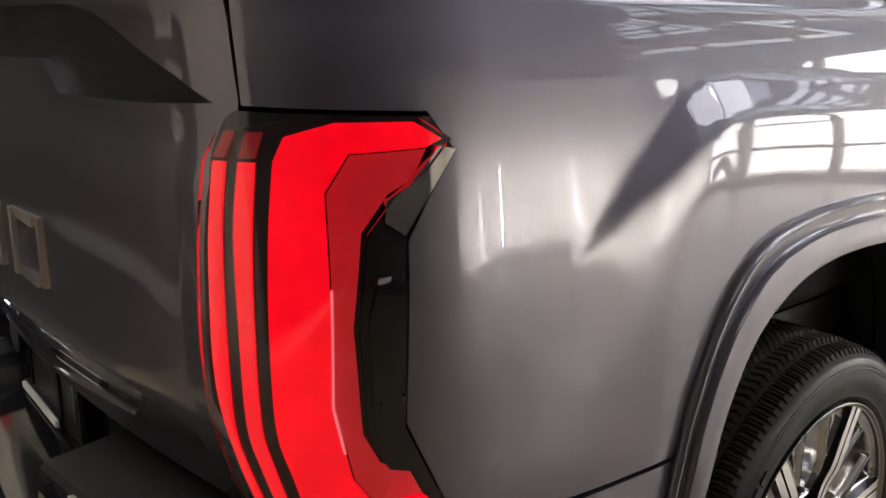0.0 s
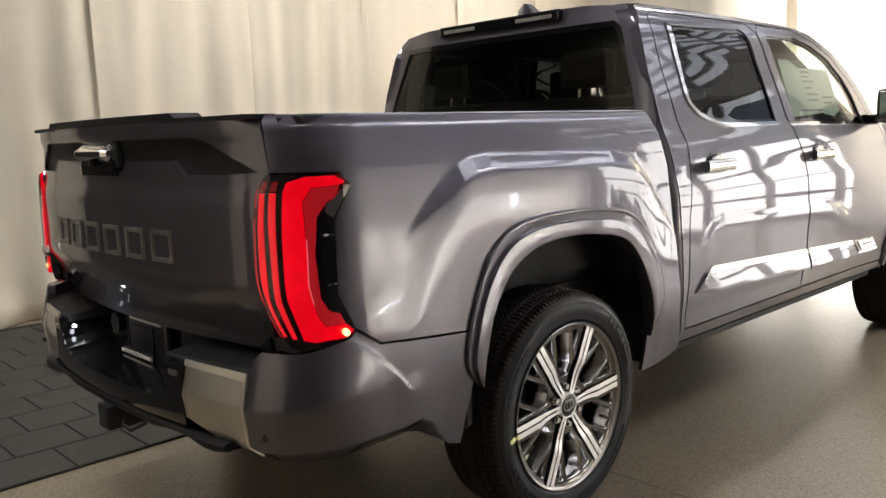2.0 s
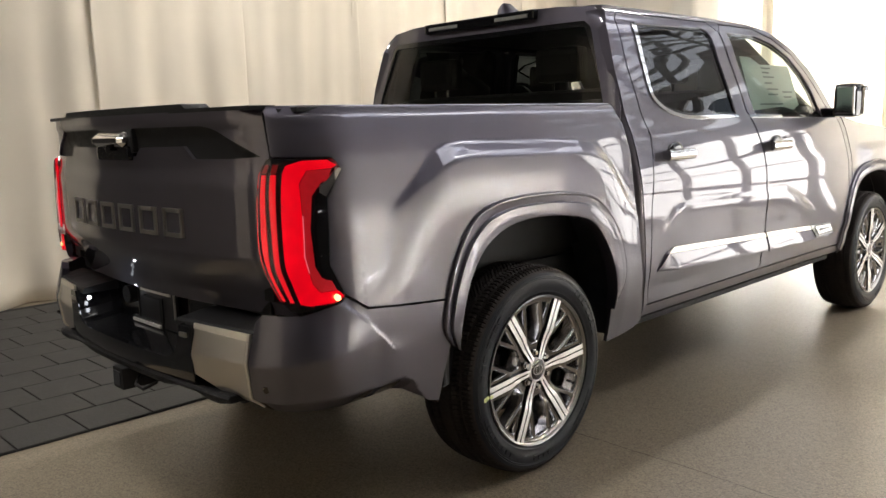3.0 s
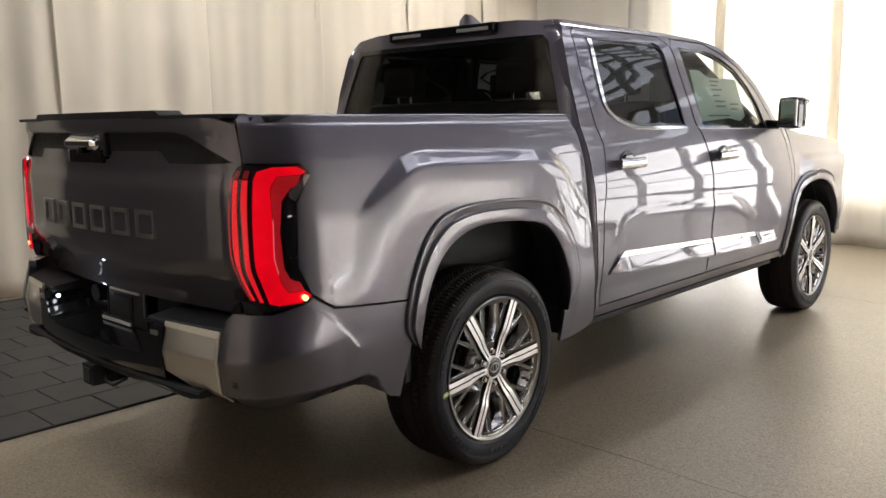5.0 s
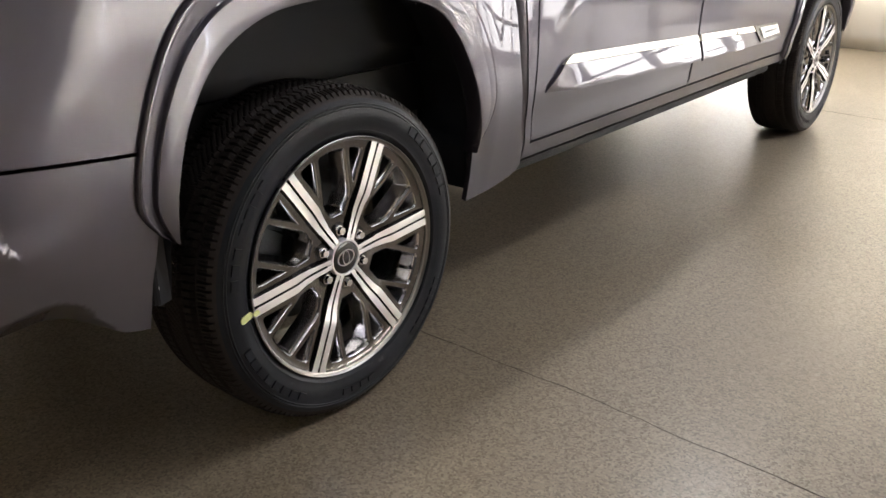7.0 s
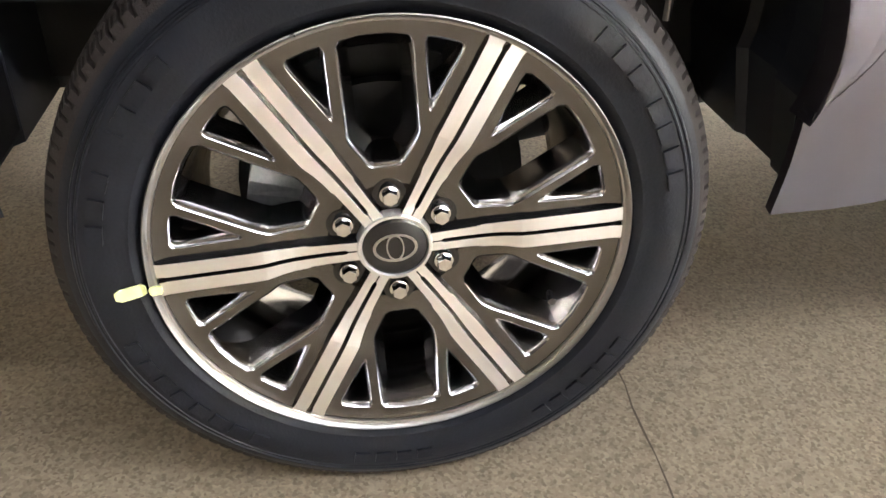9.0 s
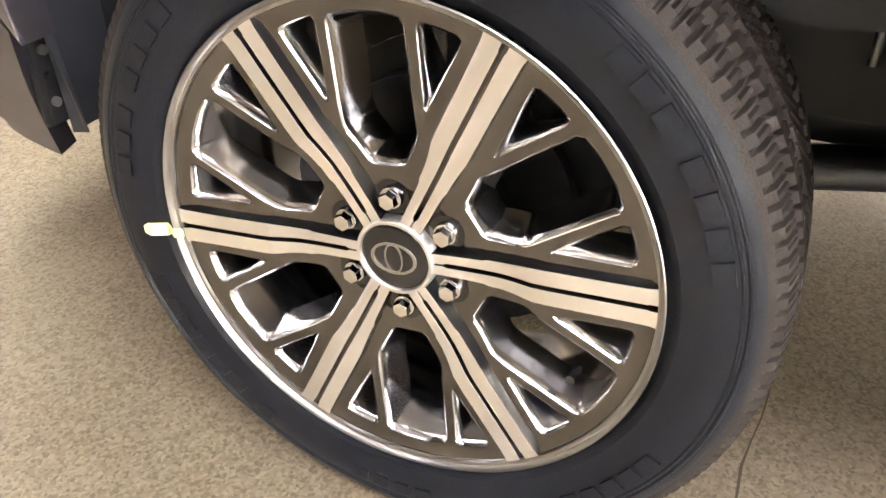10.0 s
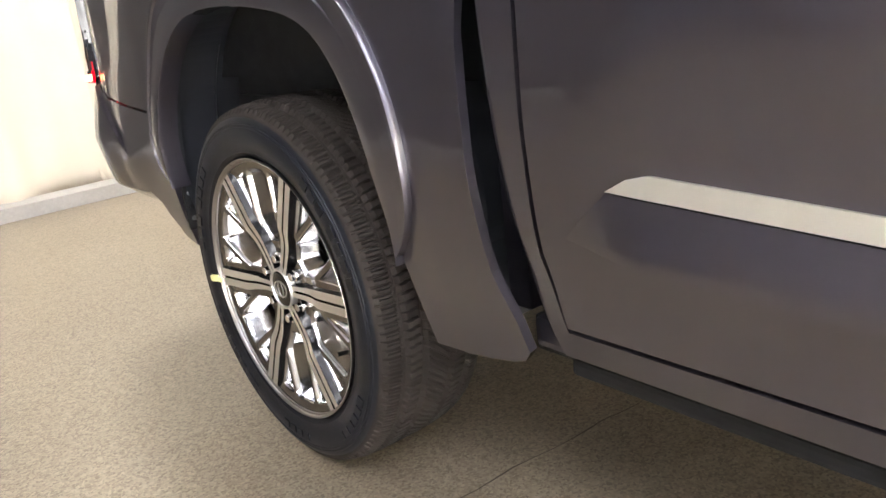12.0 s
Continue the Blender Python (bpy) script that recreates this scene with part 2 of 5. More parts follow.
def cyl_bm(p, q, r, n=16, bm=None, r2=None):
    bm = bm or bmesh.new()
    p, q = Vector(p), Vector(q)
    m = Matrix.Translation((p + q) / 2) @ (q - p).to_track_quat("Z", "Y").to_matrix().to_4x4()
    bmesh.ops.create_cone(bm, cap_ends=True, segments=n, radius1=r, radius2=r if r2 is None else r2, depth=(q - p).length, matrix=m)
    return bm


def spline(pts, n=6):
    """Catmull-Rom curve through 2D points, open."""
    p = np.array([pts[0], *pts, pts[-1]], float)
    out = []
    for i in range(1, len(p) - 2):
        for t in np.arange(n) / n:
            a, b, c, d = p[i - 1 : i + 3]
            out.append(0.5 * (2 * b + (c - a) * t + (2 * a - 5 * b + 4 * c - d) * t**2 + (3 * b - a - 3 * c + d) * t**3))
    return [tuple(v) for v in out] + [tuple(pts[-1])]


def hermite(pts):
    zs, xs = np.array(pts, float).T
    m = np.gradient(xs, zs)

    def f(z):
        z = np.clip(z, zs[0], zs[-1])
        i = np.clip(np.searchsorted(zs, z) - 1, 0, len(zs) - 2)
        h = zs[i + 1] - zs[i]
        t = (z - zs[i]) / h
        return (2 * t**3 - 3 * t**2 + 1) * xs[i] + (t**3 - 2 * t**2 + t) * h * m[i] + (3 * t**2 - 2 * t**3) * xs[i + 1] + (t**3 - t**2) * h * m[i + 1]

    return f


def step01(a, b, v):
    t = np.clip((v - a) / (b - a), 0, 1)
    return t * t * (3 - 2 * t)


def inside(poly, pts):
    x, y = pts[:, 0], pts[:, 1]
    res = np.zeros(len(pts), bool)
    for (x0, y0), (x1, y1) in zip(poly, np.roll(poly, -1, 0)):
        if y0 != y1:
            res ^= ((y0 > y) != (y1 > y)) & (x < (x1 - x0) * (y - y0) / (y1 - y0) + x0)
    return res


def edge_gap(poly, pts):
    d = np.full(len(pts), 1e9)
    for a, b in zip(poly, np.roll(poly, -1, 0)):
        ab = b - a
        t = np.clip(((pts - a) @ ab) / max(ab @ ab, 1e-12), 0, 1)
        d = np.minimum(d, np.linalg.norm(pts - (a + t[:, None] * ab), axis=1))
    return d


def resample(poly, step):
    out = []
    for a, b in zip(np.array(poly, float), np.roll(np.array(poly, float), -1, 0)):
        n = max(1, int(round(np.linalg.norm(b - a) / step)))
        out += [a + (b - a) * k / n for k in range(n)]
    return np.array(out)


def panel(name, outline, surf, mat, parent, step=0.02, holes=(), side=1, depth=0.014, label="", lift=0.0):
    """A sheet cut along an outline in a surface's two coordinates, with turned-in edges."""
    from mathutils import geometry
    loops = [resample(p, step) for p in (outline, *holes)]
    verts, edges = [], []
    for lp in loops:
        n0 = len(verts)
        verts += list(lp)
        edges += [(n0 + k, n0 + (k + 1) % len(lp)) for k in range(len(lp))]
    lo, hi = loops[0].min(0), loops[0].max(0)
    gu, gv = np.meshgrid(np.arange(lo[0], hi[0], step), np.arange(lo[1], hi[1], step))
    g = np.stack([gu.ravel(), gv.ravel()], 1) + np.random.RandomState(3).uniform(-0.02, 0.02, (gu.size, 2)) * step
    keep = inside(loops[0], g)
    for h in loops[1:]:
        keep &= ~inside(h, g)
    g = g[keep]
    for lp in loops:
        g = g[edge_gap(lp, g) > 0.5 * step]
    verts += list(g)
    uv, _, tris, *_ = geometry.delaunay_2d_cdt([Vector(v) for v in verts], edges, [], 0, 1e-6)
    uv = np.array([tuple(v) for v in uv])
    tris = np.array([t for t in tris if len(t) == 3])
    mid = uv[tris].mean(1)
    ok = inside(loops[0], mid)
    for h in loops[1:]:
        ok &= ~inside(h, mid)
    tris = tris[ok]
    u, v, e = uv[:, 0], uv[:, 1], 0.003
    p = surf(u, v)
    n = np.cross(surf(u + e, v) - surf(u - e, v), surf(u, v + e) - surf(u, v - e))
    n /= np.linalg.norm(n, axis=1, keepdims=True) + 1e-12
    c = p.mean(0) - np.array([0.0, p.mean(0)[1] * 0.6 + 0.4, 0.75])
    if (n.mean(0) * c).sum() < 0:
        n = -n
    p = p + n * lift
    a = np.cross(p[tris[:, 1]] - p[tris[:, 0]], p[tris[:, 2]] - p[tris[:, 0]])
    flip = (a * n[tris[:, 0]]).sum(1) < 0
    tris[flip] = tris[flip][:, ::-1]
    count = {}
    for t in tris:
        for k in range(3):
            i, j = int(t[k]), int(t[(k + 1) % 3])
            count[(i, j)] = 1
    rim = [(i, j) for i, j in count if (j, i) not in count]
    V, N, F = list(p), list(n), [tuple(t) for t in tris]
    for i, j in rim:
        k = len(V)
        q = [p[i], p[j], p[j] - n[j] * depth, p[i] - n[i] * depth]
        fn = np.cross(q[2] - q[0], q[1] - q[0])
        fn = fn / (np.linalg.norm(fn) + 1e-12)
        V += q
        N += [-fn] * 4
        F.append((k + 3, k + 2, k + 1, k))
    V, N = np.array(V), np.array(N)
    for k in range(len(tris), len(F)):
        f = F[k]
        if np.dot(np.cross(V[f[1]] - V[f[0]], V[f[2]] - V[f[0]]), N[f[0]]) < 0:
            N[list(f)] *= -1
    if side < 0:
        V[:, 0] *= -1
        N[:, 0] *= -1
        F = [tuple(f[::-1]) for f in F]
    return mk(name, V, F, mat, parent, label, True, N)


def lathe(name, prof, mat, parent, n=96, label="", axis="x", closed=False):
    """A turned body: profile of (along the axis, radius)."""
    V, F, m = [], [], len(prof)
    for k in range(n):
        a = 2 * math.pi * k / n
        V += [(x, r * math.cos(a), r * math.sin(a)) for x, r in prof]
    for k in range(n):
        for i in range(m if closed else m - 1):
            j = (i + 1) % m
            F.append((k * m + i, k * m + j, (k + 1) % n * m + j, (k + 1) % n * m + i))
    bm = bmesh.new()
    vs = [bm.verts.new(v) for v in V]
    for f in F:
        bm.faces.new([vs[i] for i in f])
    bmesh.ops.remove_doubles(bm, verts=bm.verts[:], dist=1e-6)
    ob = part(name, bm, mat, parent, label, smooth=True)
    ob.data.set_sharp_from_angle(angle=radians(35))
    return ob


def loft(name, rows, mat, parent, label="", chamfer=0.0015, turn=0.0, wall=None):
    """A bar along rows of (distance from the hub, low edge, high edge, back, front), turned round the x axis."""
    V, F = [], []
    c, s = math.cos(turn), math.sin(turn)
    for r, lo, hi, xb, xf in rows:
        for w, x in ((lo, xb), (lo, xf - chamfer), (lo + chamfer, xf), (hi - chamfer, xf), (hi, xf - chamfer), (hi, xb)):
            V.append((x, r * c - w * s, r * s + w * c))
    for k in range(len(rows) - 1):
        for i in range(6):
            j = (i + 1) % 6
            F.append((k * 6 + i, k * 6 + j, k * 6 + 6 + j, k * 6 + 6 + i))
    ends = [tuple(range(6)), tuple(range(len(V) - 6, len(V)))]
    bm = bmesh.new()
    vs = [bm.verts.new(v) for v in V]
    for n, f in enumerate(F + ends):
        face = bm.faces.new([vs[i] for i in f])
        if wall and n < len(F) and n % 6 in (0, 1, 3, 4):
            face.material_index = 1
    ob = part(name, bm, mat, parent, label)
    if wall:
        ob.data.materials.append(wall)
    return ob


# ---- the hall ----
def wall_with_openings(name, at, u0, u1, z0, z1, holes, thick):
    """A wall across the y axis with rectangular openings, lowest first, through it."""
    bm = bmesh.new()
    z = z0
    for h0, h1, k0, k1 in holes:
        box_bm(u0, u1, at, at + thick, z, k0, bm)
        box_bm(u0, h0, at, at + thick, k0, k1, bm)
        box_bm(h1, u1, at, at + thick, k0, k1, bm)
        z = k1
    box_bm(u0, u1, at, at + thick, z, z1, bm)
    return tagged(part(name, bm, WALL), "plain hall wall", "wall", kind="structure")


tagged(mk("floor", [(LEFT_X - 1, REAR_Y - 1, 0), (RIGHT_X + 1, REAR_Y - 1, 0), (RIGHT_X + 1, FRONT_Y + 2.5, 0), (LEFT_X - 1, FRONT_Y + 2.5, 0)], [(0, 1, 2, 3)], FLOOR),
       "beige speckled epoxy concrete floor", "floor", kind="structure")
wall_with_openings("wall_north", FRONT_Y, LEFT_X - 0.5, RIGHT_X + 0.3, 0, CEIL_Z, [(-2.9, 6.1, 0.12, 3.2), (0.6, 6.1, 3.65, 4.7)], 0.2)
# east wall, out of view: dark for reflections, opening added for the fill lamp
bm = bmesh.new()
for a, b, c, d in ((REAR_Y - 0.4, 1.7, 0, CEIL_Z), (7.1, FRONT_Y + 0.2, 0, CEIL_Z), (1.7, 7.1, 0, 0.06), (1.7, 7.1, 2.3, CEIL_Z)):
    box_bm(RIGHT_X, RIGHT_X + 0.2, a, b, c, d, bm)
tagged(part("wall_east", bm, DARK_WALL), "dark hall wall with an added wide opening", "wall", kind="structure")
# west and south walls, darkened to keep the tailgate and door reflections dark
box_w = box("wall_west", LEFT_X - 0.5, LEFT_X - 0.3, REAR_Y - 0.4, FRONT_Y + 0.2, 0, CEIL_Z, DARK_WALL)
tagged(box_w, "plain hall wall", "wall", kind="structure")
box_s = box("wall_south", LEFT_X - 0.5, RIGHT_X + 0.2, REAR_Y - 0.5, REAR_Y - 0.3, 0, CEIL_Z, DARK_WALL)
tagged(box_s, "plain hall wall", "wall", kind="structure")
ceil = bmesh.new()
box_bm(LEFT_X - 0.5, RIGHT_X + 0.3, REAR_Y - 0.5, FRONT_Y + 0.3, CEIL_Z, CEIL_Z + 0.15, ceil)
for k in range(7):
    y = REAR_Y + 0.6 + k * 1.7
    box_bm(LEFT_X - 0.4, RIGHT_X, y, y + 0.10, CEIL_Z - 0.28, CEIL_Z - 0.002, ceil)
tagged(part("ceiling", ceil, CEILING), "grey roof deck with steel purlins", "ceiling", kind="structure")
beams = bmesh.new()
for k in range(4):
    x = LEFT_X + 1.2 + k * 2.6
    box_bm(x, x + 0.14, REAR_Y - 0.3, FRONT_Y, CEIL_Z - 0.62, CEIL_Z - 0.285, beams)
tagged(part("ceiling_beam", beams, BEAM), "dark painted steel roof beams", "beam", kind="structure")

backdrop = bmesh.new()
box_bm(2.0, 9.0, FRONT_Y + 1.9, FRONT_Y + 1.95, -0.1, 2.65, backdrop)
tagged(part("backdrop_north", backdrop, DAY), "overexposed bright daylight outside", "backdrop", kind="structure")
backdrop = bmesh.new()
box_bm(-0.5, 8.0, FRONT_Y + 1.0, FRONT_Y + 1.05, 3.25, 5.6, backdrop)
tagged(part("backdrop_high", backdrop, HIGH_DAY), "pale blue daylight outside the high windows", "backdrop", kind="structure")


def glazing(name, axis, at, u0, u1, z0, z1, nu, nz):
    win = thing(name, "large steel-framed window with many panes", "window", kind="structure")
    us, zs = np.linspace(u0, u1, nu + 1), np.linspace(z0, z1, nz + 1)
    for k, u in enumerate(us):
        w = 0.05
        a = (u - w, u + w, at + 0.06, at + 0.14, z0, z1) if axis == "y" else (at + 0.06, at + 0.14, u - w, u + w, z0, z1)
        box("mullion", *a, FRAME, win)
    for z in zs:
        for i in range(nu):
            p, q = us[i] + 0.051, us[i + 1] - 0.051
            a = (p, q, at + 0.065, at + 0.135, z - 0.03, z + 0.03) if axis == "y" else (at + 0.065, at + 0.135, p, q, z - 0.03, z + 0.03)
            box("transom", *a, FRAME, win)
    return win


glazing("window_1", "y", FRONT_Y, -2.9, 6.1, 0.12, 3.2, 11, 5)
glazing("window_2", "y", FRONT_Y, 0.6, 6.1, 3.65, 4.7, 9, 5)
for k, (x, sheets) in enumerate(((2.5, 16),)):
    roof_win = thing("window_%d" % (3 + k), "pale ribbed translucent rooflight strip", "rooflight", kind="structure")
    for j in range(sheets):
        box("rooflight_sheet", x + 0.2 * j, x + 0.2 * j + 0.17, 2.0, 6.9, CEIL_Z - 0.03, CEIL_Z - 0.004, SKYLIGHT, roof_win)


def tube_light(x, y):
    lamp = thing("fluorescent_light", "white ceiling batten with a lit fluorescent tube", "ceiling light", (x, y, CEIL_Z - 0.66), "ceiling lights")
    box("housing", -0.06, 0.06, -0.65, 0.65, 0.0, 0.035, FRAME, lamp, bevel=0.004)
    for ry in (-0.5, 0.5):
        part("hanger", cyl_bm((0, ry, 0.034), (0, ry, 0.662), 0.006, 8), FRAME, lamp)
    part("tube", cyl_bm((0, -0.6, -0.025), (0, 0.6, -0.025), 0.014), TUBE, lamp, smooth=True)
    return lamp


first = tube_light(*FITTINGS[0])
for x, y in FITTINGS[1:]:
    copy_thing(first, Matrix.Translation((x, y, CEIL_Z - 0.66)))


def curtain_sheet(width, seed, height):
    """One hanging canvas length with soft folds; local x along it, y out from it."""
    rng = random.Random(seed)
    nu, nz = 90, 26
    waves = [(rng.uniform(2.0, 3.2), rng.uniform(0, 6.3), 0.042), (rng.uniform(4.5, 7.5), rng.uniform(0, 6.3), 0.026), (rng.uniform(10, 15), rng.uniform(0, 6.3), 0.007)]
    V, F = [], []
    for j in range(nz + 1):
        z = height * j / nz
        f = j / nz
        for i in range(nu + 1):
            u = width * i / nu
            d = sum(a * (1.0 - 0.35 * f) * math.sin(k * u * 2.2 + ph + 0.5 * math.sin(1.3 * z + ph)) for k, ph, a in waves)
            d += 0.05 * noise.noise((u * 1.1 + seed * 7, z * 0.5, seed)) + 0.012 * noise.noise((u * 5, z * 1.4, seed + 9))
            if f < 0.06:
                d += 0.05 * (1 - f / 0.06) * math.sin(9 * u + seed)
            V.append((u, d, z + (0.006 if j == 0 else 0)))
    for j in range(nz):
        for i in range(nu):
            a = j * (nu + 1) + i
            F.append((a, a + 1, a + nu + 2, a + nu + 1))
    return V, F


def curtain(width, seed, height, m, cloth=None, label="cream canvas curtain hanging in soft folds to the floor"):
    V, F = curtain_sheet(width, seed, height)
    ob = mk("curtain", V, F, cloth or CURTAIN, None, "", True)
    sol = ob.modifiers.new("cloth", "SOLIDIFY")
    sol.thickness = 0.004
    ob.matrix_basis = m
    return tagged(ob, label, "curtain", "hall curtains")


H_C = 3.9
for k in range(1, 8):
    curtain(1.46, 11 + k, H_C, Matrix.Translation((LEFT_X + 0.02 * (k % 2), REAR_Y + 0.1 + k * 1.40, 0)) @ pose(0, 0, 0, 0, 0, 90))
for k in range(2, 4):
    curtain(1.46, 31 + k, H_C, Matrix.Translation((LEFT_X + 0.15 + k * 1.40, REAR_Y + 0.02 * (k % 2), 0)))
for k in range(5):
    hem = 0.6 if k in (1, 2) else 0.0
    curtain(1.46, 51 + k, H_C - hem, Matrix.Translation((LEFT_X + 0.1 + k * 1.32, FRONT_Y - 0.12 + 0.02 * (k % 2), hem)), SHEER, "sheer cream curtain lit from behind")
tagged(box("sill_wall", -0.5, 2.35, FRONT_Y + 0.02, FRONT_Y + 0.055, 0.0, 0.52, WALL), "low plaster wall behind the curtain", "wall", kind="structure")
# unseen curtains added to spread the east fill lamp into a soft glow
for k in range(5):
    curtain(1.46, 71 + k, 2.5, Matrix.Translation((RIGHT_X - 0.14 + 0.02 * (k % 2), 0.02 + k * 1.445, 0)) @ pose(0, 0, 0, 0, 0, 90), SHEER, "sheer cream curtain lit from behind")
kerb = bmesh.new()
box_bm(LEFT_X + 0.1, RIGHT_X, REAR_Y + 0.06, REAR_Y + 0.26, 0, 0.085, kerb)
tagged(part("kerb", kerb, WALL, bevel=0.006), "low grey concrete kerb in front of the curtain", "kerb", kind="structure")

# ---- the dark slate paving beside the epoxy floor ----
paving = tagged(box("pavement", LEFT_X + 0.05, -0.88, REAR_Y + 0.05, 6.6, -0.02, 0.004, GROUT), "dark slate tile paving beside the epoxy floor", "paving", kind="structure")

# ---- hair cracks in the floor ----
def crack(x0, y0, x1, y1, seed, w=0.0022):
    rng = random.Random(seed)
    n = 60
    V, F, off = [], [], 0.0
    for i in range(n + 1):
        f = i / n
        off = 0.85 * off + rng.uniform(-0.006, 0.006)
        ww = w * rng.uniform(0.4, 1.1)
        x, y = x0 + (x1 - x0) * f, y0 + (y1 - y0) * f + off + 0.02 * math.sin(7 * f + seed)
        V += [(x, y - ww, 0.0006), (x, y + ww, 0.0006), (x, y, -0.004)]
    for i in range(n):
        a = 3 * i
        F += [(a, a + 3, a + 4, a + 1), (a, a + 2, a + 5, a + 3), (a + 1, a + 4, a + 5, a + 2)]
    return tagged(mk("floor_crack", V, F, CRACK), "thin dark crack in the epoxy floor", "crack", kind="structure")


crack(0.3, 0.47, 3.6, 0.22, 4)
crack(0.6, 4.33, 4.5, 3.95, 8)

# ---- the pickup truck: its surfaces ----
BED = hermite([(.38, .905), (.5, .935), (.62, .957), (.72, .965), (.82, .961), (.95, .951), (1.08, .940), (1.2, .929), (1.30, .919), (1.38, .905), (1.42, .893), (1.445, .87)])
CAB = hermite([(.42, .885), (.52, .922), (.6, .934), (.66, .946), (.74, .954), (.82, .9575), (.9, .9575), (.955, .9565), (1.01, .955), (1.1, .949), (1.2, .930), (1.3, .908), (1.38, .882), (1.5, .85), (1.65, .805), (1.82, .75), (1.87, .722), (1.905, .67)])
CA, CB, CL, Y0 = 0.18, 0.265, 0.37, -0.85
CREASE = [(-0.76, 1.09), (-0.70, 1.135), (-0.605, 1.215), (-0.50, 1.292), (-0.44, 1.312), (-0.36, 1.317), (0.30, 1.30), (0.40, 1.287), (0.46, 1.26), (0.53, 1.20), (0.62, 1.08), (0.72, 0.95)]
CRY, CRZ = np.array(CREASE).T


def blister(y, z):
    """The shoulder pressed out over the rear wheel: a bevelled ledge that runs out to a point at its rear."""
    slant = np.interp(y, [-0.76, -0.55, -0.42, -0.30, 0.25, 0.42, 0.60], [0.70, 0.72, 0.92, 1.0, 1.0, 0.9, 0.5])
    d = (np.interp(y, CRY, CRZ) - z) * slant
    tall = np.clip((y + 0.74) / 0.26, 0, 1)
    fade = 1 - 0.75 * step01(0.40, 0.68, y)
    tall = (0.6 * tall + 0.4 * tall * tall * (3 - 2 * tall)) * fade
    w = 0.012 + 0.040 * tall
    tall = tall + (step01(-1.05, -0.30, y) * step01(-0.92, -0.70, y) * fade - tall) * step01(0.03, 0.22, d)
    e = 0.00003
    soft = 0.5 * (np.sqrt(d**2 + e) + d) - 0.5 * (np.sqrt((d - w) ** 2 + e) + d - w)
    return 0.030 * tall * np.clip(soft / w, 0, 1) * (1 - 0.85 * step01(0.08, 0.42, d))


def bed_surface(s, z):
    s = s + 0.007 * step01(-1.08, -0.97, s) * step01(-0.60, -0.85, s)
    x0 = BED(z) + 0.012 * step01(-0.25, -0.95, s) * step01(0.88, 1.15, z)
    th = np.clip((Y0 - s) / CL, 0, 1) * np.pi / 2
    x = np.where(s >= Y0, x0 + blister(s, z), np.where(s > Y0 - CL, x0 - CA + CA * np.cos(th), x0 - CA - (Y0 - CL - s)))
    yr = Y0 - CB - 0.08 * (1 - np.clip(x / 0.76, -1, 1) ** 2)
    y = np.where(s >= Y0, s, np.where(s > Y0 - CL, Y0 - CB * np.sin(th), yr))
    return np.stack([x, y, z + 0 * s], -1)


def rear_y(x, z):
    x0 = BED(z) + 0.012 * step01(0.88, 1.15, z)
    ax = np.abs(x)
    c = np.clip((ax - (x0 - CA)) / CA, 0, 1)
    return np.where(ax < x0 - CA, Y0 - CB - 0.08 * (1 - np.clip(ax / 0.76, 0, 1) ** 2), Y0 - CB * np.sqrt(np.clip(1 - c * c, 0, 1)))


def bumper_surface(s, z):
    """The rear bumper's skin: stands proud of the body behind the rear wheels."""
    zc = np.interp(s, [-1.30, -1.10, -0.800, -0.45], [0.668, 0.676, 0.714, 0.742])
    swell = np.where(s < -0.800, 0.012 + 0.050 * step01(-0.81, -1.10, s), 0.012 * step01(-0.58, -0.800, s))
    # the proud upper facet ends along a slanting edge that runs down to its pointed tip
    edge = (s + 0.800) * 0.704 + (z - 0.714) * 0.710
    wing = np.maximum(step01(0.004, -0.010, edge), step01(0.0, 0.075, zc - z))
    lean = np.where(z > zc, 1 - 0.72 * np.clip((z - zc) / (0.86 - zc), 0, 1), 1 - 0.45 * np.clip((zc - z) / 0.25, 0, 1))
    fold = np.interp(s, [-1.30, -0.80, -0.70, -0.655, -0.60, -0.55, -0.50], [0.560, 0.548, 0.552, 0.530, 0.460, 0.40, 0.38])
    out = swell * lean * wing - 1.1 * np.clip(fold - z, 0, 0.08)
    p = bed_surface(s, z)
    th = np.clip((Y0 - s) / CL, 0, 1) * np.pi / 2
    p[..., 0] += out * np.cos(th)
    p[..., 1] -= out * np.sin(th)
    return p


def cab_surface(y, z):
    bow = 0.014 * step01(2.6, 3.3, y) * step01(1.0, 0.6, z)
    line = np.interp(y, [0.88, 0.94, 1.01, 1.10, 2.25, 2.40, 2.70], [0.86, 0.91, 0.965, 0.985, 0.965, 0.93, 0.80])
    tall = step01(0.87, 1.0, y) * (1 - step01(2.25, 2.7, y))
    d = (line - z) * np.interp(y, [0.9, 1.05, 2.2, 2.45], [0.75, 1.0, 1.0, 0.8])
    e, w = 0.00003, 0.026
    ledge = 0.5 * (np.sqrt(d**2 + e) + d) - 0.5 * (np.sqrt((d - w) ** 2 + e) + d - w)
    bow = bow + 0.008 * tall * np.clip(ledge / w, 0, 1) * (1 - step01(0.03, 0.17, d))
    return np.stack([CAB(z) + bow - 0.02 * step01(3.0, 4.7, y) - 0.10 * step01(4.25, 4.75, y), y + 0 * z, z + 0 * y], -1)


truck = thing("pickup_truck", "dark grey metallic crew cab pickup truck with lit tail lights", "pickup truck")

